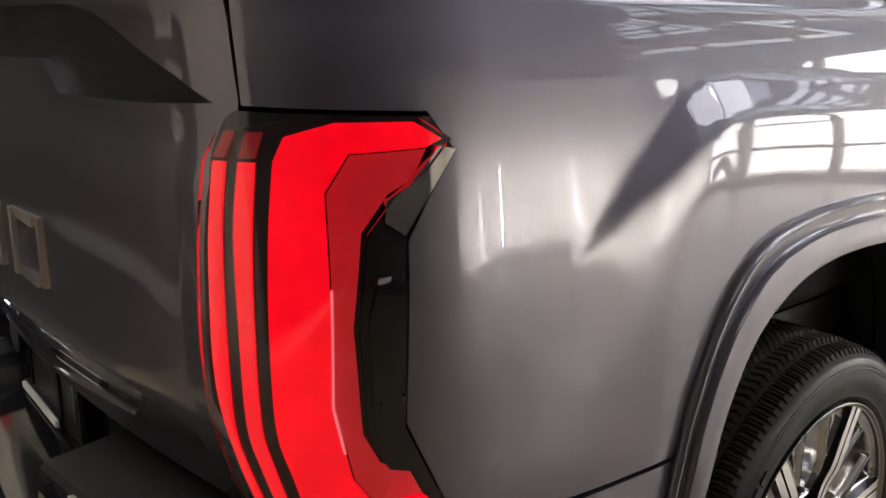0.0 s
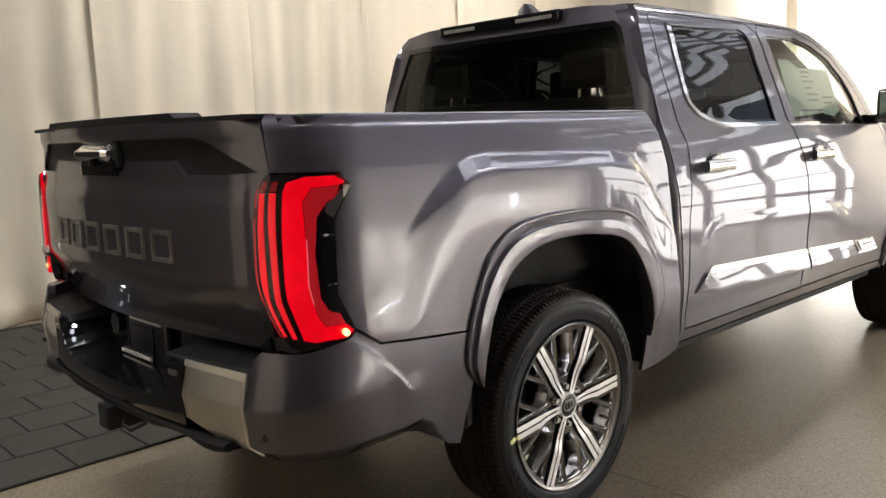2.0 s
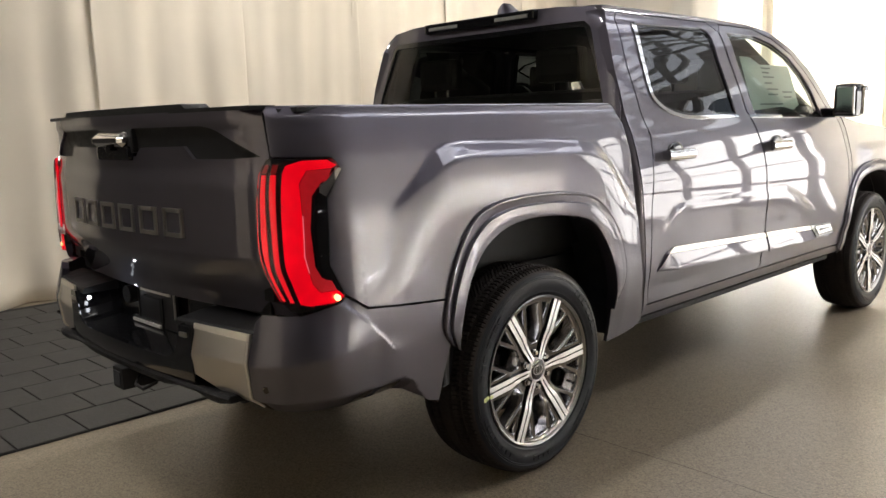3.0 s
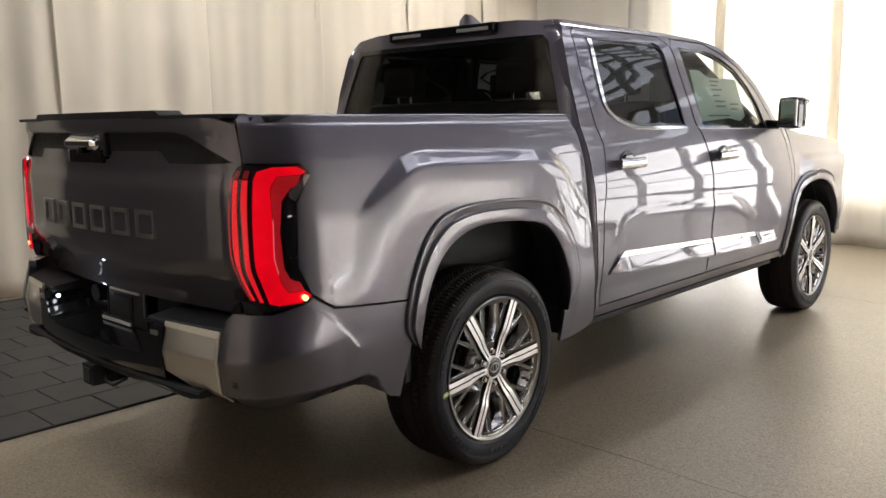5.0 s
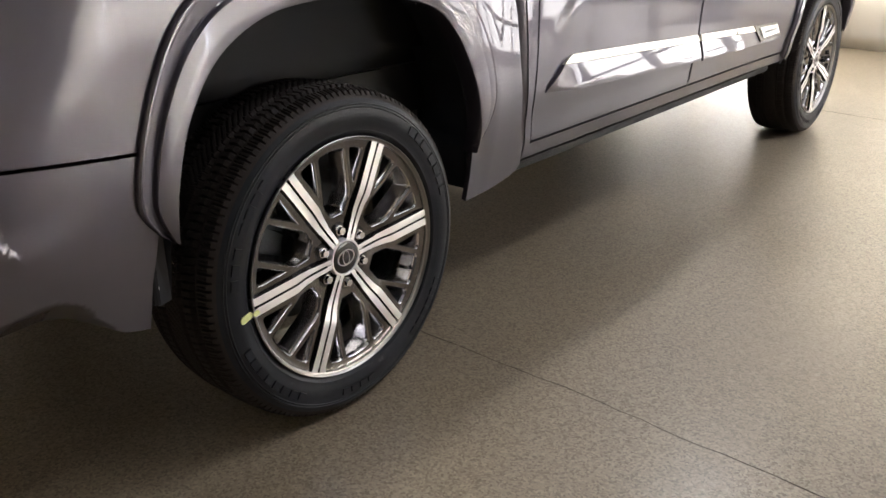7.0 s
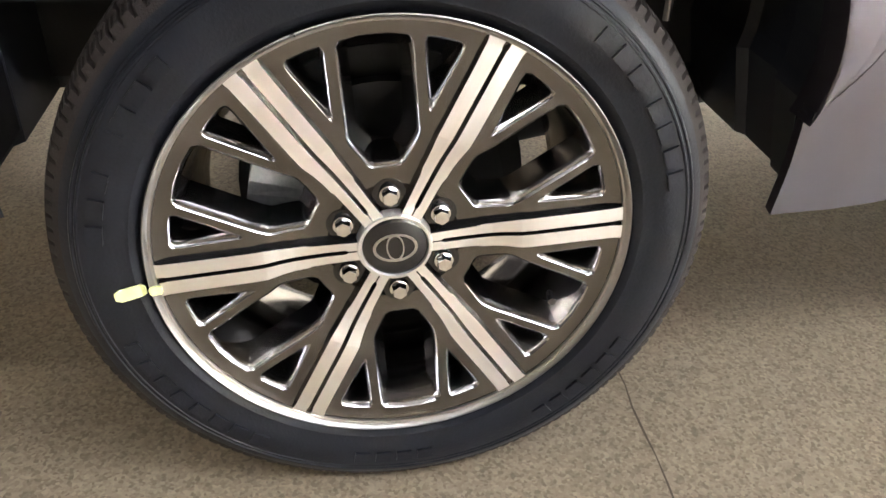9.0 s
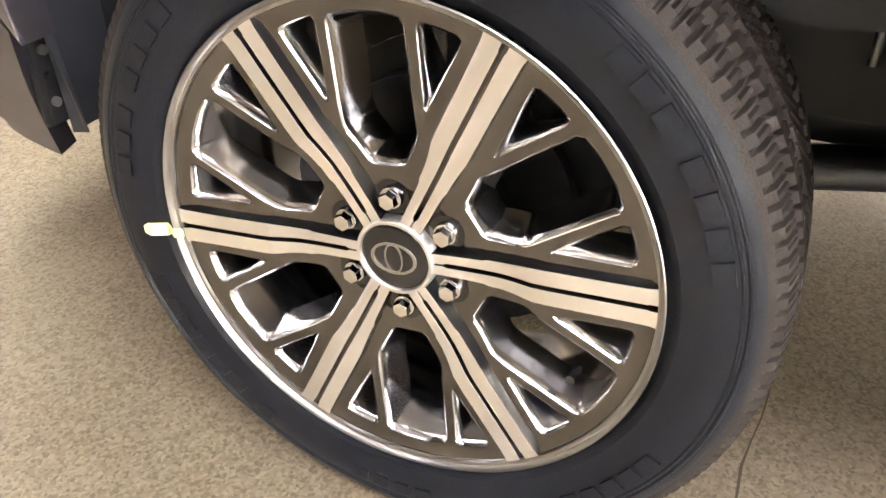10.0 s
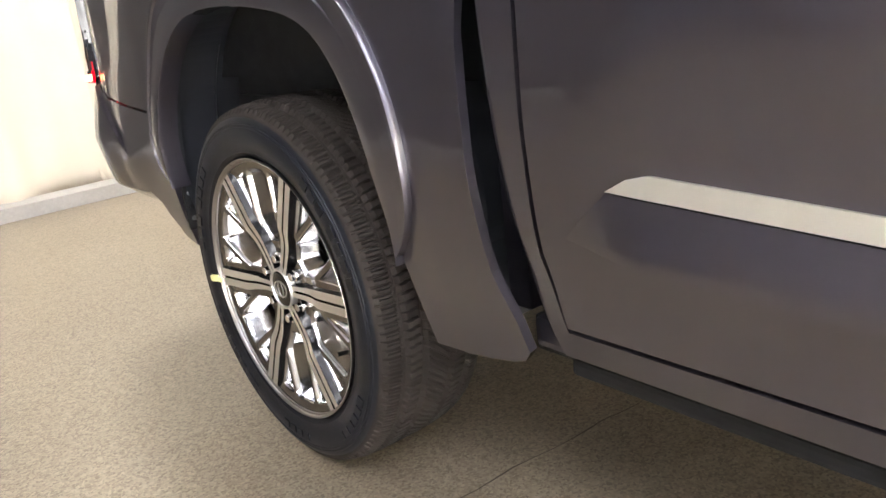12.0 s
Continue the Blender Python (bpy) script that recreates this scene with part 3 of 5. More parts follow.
# arches: outer edge of the trim and edge of the wheel opening
REAR_OUT = [(-0.462, 0.598), (-0.500, 0.632), (-0.530, 0.690), (-0.510, 0.79), (-0.468, 0.895), (-0.405, 1.000), (-0.325, 1.068), (-0.20, 1.100), (-0.04, 1.108), (0.16, 1.102), (0.35, 1.072), (0.465, 0.99), (0.545, 0.865), (0.573, 0.74), (0.562, 0.672), (0.530, 0.618), (0.500, 0.585)]
REAR_IN = [(-0.455, 0.595), (-0.447, 0.70), (-0.405, 0.82), (-0.325, 0.925), (-0.215, 0.99), (-0.085, 1.015), (0.105, 1.012), (0.295, 0.98), (0.395, 0.91), (0.465, 0.79), (0.50, 0.67), (0.503, 0.60), (0.497, 0.568)]
OUT, IN = spline(REAR_OUT, 6), spline(REAR_IN, 6)


def along(curve, n):
    c = np.array(curve)
    d = np.r_[0, np.cumsum(np.linalg.norm(np.diff(c, axis=0), axis=1))]
    t = np.linspace(0, d[-1], n)
    return np.stack([np.interp(t, d, c[:, 0]), np.interp(t, d, c[:, 1])], 1)


def arch_trim(out, inn, surf, side, parent):
    n = 90
    o, i = along(out, n), along(inn, n)
    prof = [(0.0, -0.006), (0.0, 0.003), (0.02, 0.0085), (0.05, 0.0115), (0.095, 0.0118), (0.125, 0.0100), (0.145, 0.0050), (0.40, 0.0012), (0.42, 0.0030), (0.435, 0.0100), (0.46, 0.0135), (0.70, 0.0155), (0.93, 0.0165), (0.98, 0.015), (1.0, 0.009), (1.0, -0.035)]
    V, F = [], []
    calm = [0, 0, 0, 0, 0, 0.0010, 0.0062, 0.0118, 0.0100, 0.0032, 0, 0, 0, 0, 0, 0]
    for k in range(n):
        front = float(step01(0.56, 0.78, k / n))
        for (f, h), less in zip(prof, calm):
            h += front * less
            p = o[k] + (i[k] - o[k]) * f
            q = surf(np.array([p[0]]), np.array([p[1]]))[0].copy()
            q[0] += 0.002 + h
            V.append((side * q[0], p[0], p[1]))
    m = len(prof)
    for k in range(n - 1):
        for j in range(m - 1):
            f = (k * m + j, k * m + j + 1, (k + 1) * m + j + 1, (k + 1) * m + j)
            F.append(f if side < 0 else f[::-1])
    ob = mk("wheel_arch_trim", V, F, PAINT, parent, "painted wheel arch moulding", True)
    ob.data.set_sharp_from_angle(angle=radians(30))
    return ob


def wheel_well(inn, side, parent, xo=0.955, xi=0.50):
    """The black liner inside an arch, ribbed, with its inner wall."""
    a = along(inn, 60)
    a = np.r_[[[a[0][0], 0.46]], a, [[a[-1][0] + 0.03, 0.44]]]
    mid = np.array([a[:, 0].mean(), 0.55])
    V, F = [], []
    xs = [xo, xo - 0.03, xo - 0.035, xo - 0.14, xo - 0.15, xo - 0.25, xo - 0.26, xi]
    grow = [0.0, 0.006, 0.03, 0.035, 0.05, 0.05, 0.035, 0.035]
    for p in a:
        d = (p - mid) / np.linalg.norm(p - mid)
        skin = float(BED(np.array(max(p[1], 0.40)))) - 0.012
        for x, g in zip(xs, grow):
            V.append((side * min(x, skin), *(p + d * g)))
    m = len(xs)
    for k in range(len(a) - 1):
        for j in range(m - 1):
            F.append((k * m + j, k * m + j + 1, (k + 1) * m + j + 1, (k + 1) * m + j))
    F.append(tuple(k * m + m - 1 for k in range(len(a))))
    return mk("wheel_well_liner", V, F, LINER, parent, "black felt wheel well liner")


MIDARCH = (along(OUT, 40) * 0.45 + along(IN, 40) * 0.55)
UP = [tuple(p) for p in MIDARCH if p[1] > 0.74 or p[0] > 0]
bed_outline = [(-1.106, 1.445), (-1.112, 1.375), (-1.112, 1.296), (-0.932, 1.291), (-0.906, 1.253), (-0.957, 1.163), (-0.963, 0.966), (-0.925, 0.872), (-0.853, 0.818), (-0.485, 0.786)]
bed_outline += [p for p in UP if p[1] > 0.80 or p[0] > 0]
bed_outline += [(0.508, 0.50), (0.515, 0.412), (0.60, 0.417), (0.66, 0.426), (0.715, 0.438), (0.748, 0.450), (0.765, 0.470), (0.757, 0.52), (0.728, 0.60), (0.708, 0.76), (0.700, 0.87), (0.694, 1.0), (0.685, 1.22), (0.645, 1.355), (0.61, 1.40), (0.595, 1.445)]
low_outline = [(-1.228, 0.60), (-1.232, 0.70), (-1.215, 0.80), (-1.18, 0.825), (-1.05, 0.822), (-0.935, 0.849), (-0.925, 0.861), (-0.858, 0.811), (-0.485, 0.779), (-0.490, 0.70), (-0.490, 0.62), (-0.508, 0.52), (-0.513, 0.418), (-0.54, 0.424), (-0.57, 0.434), (-0.60, 0.455), (-0.66, 0.490), (-0.72, 0.503), (-0.85, 0.498), (-1.05, 0.503), (-1.215, 0.515)]

TL_LEFT = spline([(-1.07, 0.828), (-1.10, 0.845), (-1.147, 0.918), (-1.174, 0.99), (-1.181, 1.055), (-1.172, 1.155), (-1.152, 1.248), (-1.126, 1.286)], 4)
TL_OUT = [(-1.114, 1.291), (-0.934, 1.286), (-0.911, 1.252), (-0.961, 1.167), (-0.967, 0.966), (-0.928, 0.870), (-0.94, 0.853), (-1.005, 0.833)] + TL_LEFT
STRIPE1 = spline([(-1.1475, 1.243), (-1.167, 1.155), (-1.175, 1.055), (-1.168, 0.99), (-1.142, 0.925), (-1.112, 0.868)], 4) + spline([(-1.102, 0.866), (-1.132, 0.925), (-1.149, 0.975), (-1.152, 1.085), (-1.146, 1.17), (-1.1315, 1.243)], 4)
STRIPE2 = spline([(-1.1155, 1.243), (-1.129, 1.17), (-1.132, 1.085), (-1.129, 0.975), (-1.113, 0.925), (-1.086, 0.862)], 4) + spline([(-1.073, 0.859), (-1.097, 0.925), (-1.111, 0.975), (-1.113, 1.085), (-1.107, 1.17), (-1.0965, 1.243)], 4)
TOP1 = [(-1.128, 1.272), (-1.1465, 1.247), (-1.1305, 1.247), (-1.116, 1.272)]
TOP2 = [(-1.103, 1.272), (-1.1145, 1.247), (-1.0955, 1.247), (-1.085, 1.272)]
NOTCH_PLATE = [(-0.976, 1.125), (-0.981, 1.0), (-0.976, 0.955), (-0.992, 0.962), (-1.000, 1.0), (-1.001, 1.09), (-0.992, 1.125)]
TIP = [(-0.9165, 1.2535), (-0.932, 1.2575), (-0.960, 1.222), (-0.982, 1.207), (-0.984, 1.186), (-0.967, 1.172)]
# thin streak drawn where the curved lens cover would mirror a window
COVER_GLINT = [(-1.0325, 1.12), (-1.035, 1.0), (-1.026, 0.95), (-1.0235, 0.95), (-1.0325, 1.0), (-1.030, 1.12)]
CSHAPE = [(-1.064, 1.268)] + spline([(-1.076, 1.245), (-1.087, 1.17), (-1.093, 1.085), (-1.091, 0.975), (-1.075, 0.92), (-1.056, 0.856)], 4) + [ (-1.03, 0.848), (-0.965, 0.853), (-0.936, 0.869), (-0.952, 0.888), (-1.0, 0.886), (-1.018, 0.915), (-1.034, 1.0), (-1.032, 1.215), (-1.010, 1.252), (-0.942, 1.256), (-0.926, 1.264), (-0.952, 1.281), (-1.02, 1.281)]
INNER = [(-0.940, 1.2545), (-1.0085, 1.2505), (-1.0305, 1.214), (-1.0325, 1.0), (-1.0165, 0.916), (-0.999, 0.8875), (-0.953, 0.8895), (-0.965, 0.918), (-0.992, 0.930), (-1.008, 0.965), (-1.014, 1.08), (-1.003, 1.175), (-0.978, 1.212), (-0.955, 1.225)]
NOTCH = [(-0.968, 1.160), (-0.974, 0.978), (-0.950, 0.915), (-0.985, 0.925), (-1.003, 0.962), (-1.009, 1.08), (-0.998, 1.170), (-0.975, 1.205)]

for side in (1, -1):
    bed = panel("bed_side", bed_outline, bed_surface, PAINT, truck, 0.0105, side=side, depth=0.016)
    lowq = panel("bumper_corner", low_outline, bumper_surface, PAINT, truck, 0.0095, side=side, depth=0.03)
    arch_trim(OUT, IN, bed_surface, side, bed)
    wheel_well(IN, side, bed)
    light = panel("tail_light", TL_OUT, bed_surface, GLOSS_BLACK, truck, 0.016, side=side, depth=0.03, lift=0.008, label="lit red tail light in a black housing")
    for nm, o, m, up in (("red_stripe", STRIPE1, LENS_STRIPE, 0.012), ("red_stripe", STRIPE2, LENS_STRIPE, 0.012), ("lens_top", TOP1, LENS_TOP, 0.012), ("lens_top", TOP2, LENS_TOP, 0.012), ("lens_glint", COVER_GLINT, LENS_GLINT, 0.0225), ("red_light_guide", CSHAPE, LENS_RED, 0.016), ("inner_lens", INNER, LENS_DIM, 0.012), ("side_notch", NOTCH, GLOSS_BLACK, 0.017), ("notch_plate", NOTCH_PLATE, GLOSS_BLACK, 0.021), ("clear_tip", TIP, CHROME, 0.024)):
        panel(nm, o, bed_surface, m, light, 0.012, side=side, depth=0.012, lift=up)
    cover = TOP1[:1] + STRIPE1[:21] + [(-1.056, 0.856), (-1.03, 0.848), (-0.965, 0.853), (-0.936, 0.869), (-0.952, 0.888), (-1.0, 0.886)] + [(-0.985, 0.925), (-1.005, 0.965), (-1.010, 1.08), (-1.0, 1.175), (-0.975, 1.21), (-0.945, 1.235), (-0.922, 1.264), (-0.95, 1.284), (-1.06, 1.284)]
    panel("lens_cover", cover, bed_surface, LENS_COVER, light, 0.014, side=side, depth=0.004, lift=0.027)
    for z in (1.0, 1.13):
        q = bed_surface(np.array([-0.99]), np.array([z]))[0]
        box("notch_rib", side * (q[0] + 0.012), side * (q[0] + 0.020), q[1] - 0.012, q[1] + 0.020, z - 0.003, z + 0.003, GLOSS_BLACK, light)
    q = bed_surface(np.array([-0.957]), np.array([0.870]))[0]
    part("bulb_glow", cyl_bm((side * (q[0] + 0.004), q[1], q[2]), (side * (q[0] + 0.031), q[1] - 0.012, q[2]), 0.0095), LENS_LAMP, light)


# tailgate
def tailgate_surface(x, z):
    flat = Y0 - CB - 0.08 * (1 - np.clip(np.abs(x) / 0.80, 0, 1.2) ** 2)
    # towards its ends the gate bends round flush with the bed sides
    end = step01(0.69, 0.80, np.abs(x))
    lip = 0.012 * step01(1.37, 1.405, z) * (1 - end)
    belly = 0.012 * step01(1.27, 1.20, z) * step01(0.84, 1.0, z)
    under = 0.075 * step01(1.0, 0.79, z)
    return np.stack([x, (0.35 + 0.65 * end) * rear_y(x, z) + 0.65 * (1 - end) * flat - lip - belly + under, z + 0 * x], -1)


RECESS = [(0.122, 1.393), (0.56, 1.393), (0.61, 1.384), (0.805, 1.297), (0.70, 1.291), (0.50, 1.291), (0.455, 1.331), (0.19, 1.328), (0.155, 1.298), (0.122, 1.298)]
TG_R = [(0.797, 1.440), (0.815, 1.375), (0.829, 1.300), (0.828, 1.283), (0.812, 1.245), (0.803, 1.155), (0.800, 1.055), (0.805, 0.99), (0.828, 0.918), (0.852, 0.845), (0.84, 0.80)]
gate = panel("tailgate", TG_R + [(-x, z) for x, z in TG_R[::-1]], tailgate_surface, PAINT, truck, 0.015, holes=([(-x, z) for x, z in RECESS], RECESS), depth=0.03, label="closed dark grey tailgate")


for sg in (1, -1):
    panel("recess_trim", [(sg * x, z) for x, z in RECESS], tailgate_surface, MATT_BLACK, gate, 0.03, depth=0.004, lift=-0.013, label="dull black recess beside the handle")
    box("gate_corner", sg * 0.765, sg * 0.836, -1.055, -1.02, 0.84, 1.436, MATT_BLACK, gate)


def rail_bm(stations):
    """One bar through stations, each a ring of points."""
    bm = bmesh.new()
    rows = [[bm.verts.new(v) for v in st] for st in stations]
    for a, b in zip(rows, rows[1:]):
        for i in range(len(a)):
            bm.faces.new([a[i], a[(i + 1) % len(a)], b[(i + 1) % len(a)], b[i]])
    bm.faces.new(rows[0])
    bm.faces.new(rows[-1])
    bmesh.ops.recalc_face_normals(bm, faces=bm.faces[:])
    return bm


def tube_bm(pts, r):
    """A bent round rod through the points."""
    bm = bmesh.new()
    for p, q in zip(pts, pts[1:]):
        cyl_bm(p, q, r, 10, bm)
    return bm


def rail_loft(name, stations, mat, parent, label=""):
    return part(name, rail_bm(stations), mat, parent, label)


st = []
for x in np.r_[np.linspace(-0.80, -0.50, 6), np.linspace(-0.475, 0.475, 17), np.linspace(0.50, 0.80, 6)]:
    y, h = -1.130 - 0.075 * (1 - (x / 0.8) ** 2), 1.448 + 0.016 * (abs(x) < 0.49)
    st.append([(x, y, 1.436), (x, y, h), (x, y + 0.09, h), (x, y + 0.09, 1.436)])
rail_loft("gate_cap", st, MATT_BLACK, gate, "black plastic top cap of the tailgate")

st = [[(x, -1.178, 1.382 - e), (x, -1.206 + e, 1.384 - e), (x, -1.236 + e, 1.362), (x, -1.236 + e, 1.346), (x, -1.216 + e, 1.330 + e), (x, -1.178, 1.330 + e)] for x, e in ((-0.121, 0.016), (-0.104, 0.0), (0.104, 0.0), (0.121, 0.016))]
part("gate_handle", rail_bm(st), CHROME, gate, "chrome tailgate handle", bevel=0.003)
part("handle_bezel", box_bm(-0.135, 0.135, -1.212, -1.15, 1.283, 1.334), GLOSS_BLACK, gate, bevel=0.014)
part("handle_bezel", box_bm(-0.150, 0.150, -1.200, -1.15, 1.31, 1.395), MATT_BLACK, gate, bevel=0.010)
box("camera_eye", -0.02, 0.02, -1.226, -1.20, 1.318, 1.334, GLOSS_BLACK, gate, bevel=0.003)


def badge_block(x0, x1, z0, z1, holes, parent):
    """One plain raised block of the badge row, with openings cut through it."""
    bm = bmesh.new()
    xs = sorted({x0, x1, *[h[0] for h in holes], *[h[1] for h in holes]})
    zs = sorted({z0, z1, *[h[2] for h in holes], *[h[3] for h in holes]})
    for a, b in zip(xs, xs[1:]):
        for c, d in zip(zs, zs[1:]):
            mx, mz = (a + b) / 2, (c + d) / 2
            if not any(h[0] < mx < h[1] and h[2] < mz < h[3] for h in holes):
                y = float(tailgate_surface(np.array([mx]), np.array([mz]))[0][1])
                box_bm(a, b, y - 0.007, y + 0.004, c, d, bm)
    bmesh.ops.remove_doubles(bm, verts=bm.verts[:], dist=0.0005)
    return part("badge_block", bm, SILVER, parent, "plain satin silver raised block")


# the maker's row stays a row of plain raised frames
bx, bw, bz0, bz1, t = -0.455, 0.112, 1.035, 1.130, 0.0135
for k in range(6):
    a = bx + k * 0.1575
    badge_block(a, a + bw, bz0, bz1, [(a + t, a + bw - t, bz0 + t, bz1 - t)], gate)


def text(name, body, size, m, mat, parent, depth=0.0015, label=""):
    cu = bpy.data.curves.new(name, "FONT")
    cu.body, cu.size, cu.extrude, cu.align_x, cu.align_y = body, size, depth, "CENTER", "CENTER"
    tmp = new(name, cu)
    me = bpy.data.meshes.new_from_object(tmp.evaluated_get(bpy.context.evaluated_depsgraph_get()))
    bpy.data.objects.remove(tmp)
    me.materials.clear()
    me.materials.append(mat)
    ob = new(name, me)
    ob.matrix_basis = m
    ob.parent = parent
    if label:
        ob["label"] = label
    return ob


text("drive_badge", "4x4", 0.062, pose(-0.665, -1.176, 0.985, 90, 0, -4), SILVER, gate, 0.003, "silver 4x4 badge")

# rear bumper


def bumper_mid(x, z):
    y = -1.172 - 0.073 * (1 - (x / 0.85) ** 2) + 0.02 * step01(0.60, 0.52, z)
    return np.stack([x, y, z + 0 * x], -1)


FACE = [(-0.505, 0.752), (-0.508, 0.60), (-0.50, 0.565), (-0.36, 0.556), (0.36, 0.556), (0.50, 0.565), (0.508, 0.60), (0.505, 0.752), (0.445, 0.754)]
PAN = [(0.43, 0.72), (0.415, 0.68), (0.395, 0.648), (0.36, 0.634), (0.30, 0.630)]
FACE += PAN + [(-x, z) for x, z in PAN[::-1]] + [(-0.445, 0.754)]
bumper = panel("rear_bumper", FACE, bumper_mid, GLOSS_BLACK, truck, 0.025, depth=0.03, label="black rear bumper with satin silver ends")
INSERT = [(-1.234, 0.752), (-1.232, 0.70), (-1.222, 0.60), (-1.212, 0.518), (-1.30, 0.545), (-1.40, 0.575), (-1.492, 0.600), (-1.498, 0.68), (-1.500, 0.757)]
for side in (1, -1):
    panel("bumper_end_plate", INSERT, bumper_surface, SILVER, bumper, 0.016, side=side, depth=0.03, label="satin silver bumper end")
    edge = [(-1.234, 0.760), (-1.36, 0.763), (-1.500, 0.765), (-1.500, 0.748), (-1.36, 0.743), (-1.234, 0.737)]
    panel("bright_edge", edge, bumper_surface, STRIP, bumper, 0.01, side=side, depth=0.008, lift=0.004)
    edge = [(-1.248, 0.735), (-1.243, 0.70), (-1.233, 0.60), (-1.222, 0.526), (-1.210, 0.522), (-1.220, 0.60), (-1.230, 0.70), (-1.235, 0.735)]
    panel("bright_edge", edge, bumper_surface, STRIP, bumper, 0.008, side=side, depth=0.008, lift=0.004)
    q = bumper_surface(np.array([-1.15]), np.array([0.60]))[0]
    part("parking_sensor", cyl_bm((side * (q[0] - 0.01), q[1], q[2]), (side * (q[0] + 0.002), q[1] - 0.003, q[2]), 0.010), RIM_DARK, bumper)
    # small bright reflector in the face beside the plate's pan
    q = bumper_mid(np.array([0.462]), np.array([0.724]))[0]
    part("reflector", box_bm(side * 0.442, side * 0.486, q[1] - 0.005, q[1] + 0.012, 0.716, 0.732), SILVER, bumper, "small silver reflector", bevel=0.003)
    st = []
    for q in np.linspace(-1.61, -1.19, 14):
        x, y, _ = bumper_surface(np.array([q]), np.array([0.752]))[0]
        st.append([(side * x, y + 0.004, 0.746), (side * x, y + 0.006, 0.762), (side * x, y + 0.014, 0.769), (side * x, min(y + 0.15, -1.05), 0.786), (side * x, min(y + 0.15, -1.05), 0.746)])
    part("step_pad", rail_bm(st), MATT_BLACK, bumper, "black grained step pad")
ring = [(0.445, 0.756)] + PAN
ring += [(0.15, 0.628), (-0.15, 0.628)] + [(-x, z) for x, z in ring[::-1]]
st = []
for x, z in ring:
    y = float(bumper_mid(np.array([x]), np.array([z]))[0][1]) + 0.004
    st.append([(x, y, z), (0.93 * x, -1.07, z + 0.022), (0.93 * x + 0.02 * np.sign(x), -1.07, z - 0.005), (x + 0.012 * np.sign(x), y + 0.02, z - 0.022)])
part("plate_pan", rail_bm(st), GLOSS_BLACK, bumper)
box("plate_recess", -0.42, 0.42, -1.066, -1.04, 0.60, 0.81, GLOSS_BLACK, bumper)
st = []
for x in np.linspace(-0.70, 0.70, 29):
    lump = float(step01(0.52, 0.58, abs(x)) - 0.9 * step01(0.66, 0.70, abs(x)))
    y, b = -1.192 - 0.050 * (1 - (x / 0.85) ** 2) - 0.010 * lump, 0.536 - 0.012 * float(step01(0.40, 0.30, abs(x))) - 0.008 * lump
    top_z = 0.558 + 0.004 * lump
    st.append([(x, y + 0.014, b), (x, y + 0.002, b + 0.012), (x, y + 0.002, top_z - 0.008), (x, y + 0.010, top_z), (x, y + 0.12, top_z), (x, y + 0.12, b)])
part("lower_valance", rail_bm(st), MATT_BLACK, bumper, "black lower valance with raised ends")
part("tow_hitch", box_bm(-0.042, 0.042, -1.262, -1.0, 0.452, 0.532), CHASSIS, bumper, "black square tow receiver", bevel=0.006)
box("receiver_mouth", -0.027, 0.027, -1.266, -1.25, 0.466, 0.518, LINER, bumper)
part("safety_chain_loop", tube_bm([(0.05, -1.20, 0.50), (0.09, -1.235, 0.478), (0.15, -1.235, 0.474), (0.19, -1.20, 0.50)], 0.006), CHASSIS, bumper)
part("tow_plug", cyl_bm((-0.250, -1.098, 0.745), (-0.250, -1.066, 0.745), 0.036, 28), MATT_BLACK, bumper, "round black tow plug cover", bevel=0.004)
part("number_plate", box_bm(-0.155, 0.155, -1.090, -1.080, 0.65, 0.80), PLATE, bumper, "dark plate holder with plain bars", bevel=0.002)
for x0, x1, z0, z1, m in ((-0.125, 0.115, 0.779, 0.795, WHITE_PRINT), (0.143, 0.151, 0.70, 0.80, SILVER), (-0.151, -0.146, 0.66, 0.79, CHASSIS), (0.03, 0.052, 0.67, 0.765, CHASSIS), (-0.10, 0.03, 0.757, 0.763, CHASSIS)):
    box("frame_bar", x0, x1, -1.095, -1.089, z0, z1, m, bumper)
box("frame_bar", -0.19, 0.045, -1.105, -1.099, 0.652, 0.664, WHITE_PRINT, bumper)
part("frame_stay", box_bm(-0.19, 0.05, -1.099, -1.088, 0.647, 0.670), PLATE, bumper)
part("plate_lamp", cyl_bm((-0.368, -1.20, 0.734), (-0.352, -1.204, 0.737), 0.007), LAMP_WHITE, bumper, "small lit white lamp")
part("plate_lamp", cyl_bm((-0.225, -1.10, 0.834), (-0.225, -1.108, 0.831), 0.004), LAMP_WHITE, bumper, "small lit white lamp")

# bed: rails, inner walls, floor
for side in (1, -1):
    part("bed_rail_cap", box_bm(side * 0.79, side * 0.878, -1.02, 0.61, 1.425, 1.441), MATT_BLACK, truck, "black bed rail cap", bevel=0.005)
    box("bed_inner_wall", side * 0.74, side * 0.79, -1.08, 0.60, 0.85, 1.425, MATT_BLACK, truck)
box("bed_floor", -0.74, 0.74, -1.06, 0.60, 0.80, 0.86, MATT_BLACK, truck)
box("bed_front_wall", -0.79, 0.79, 0.60, 0.625, 0.62, 1.425, MATT_BLACK, truck)

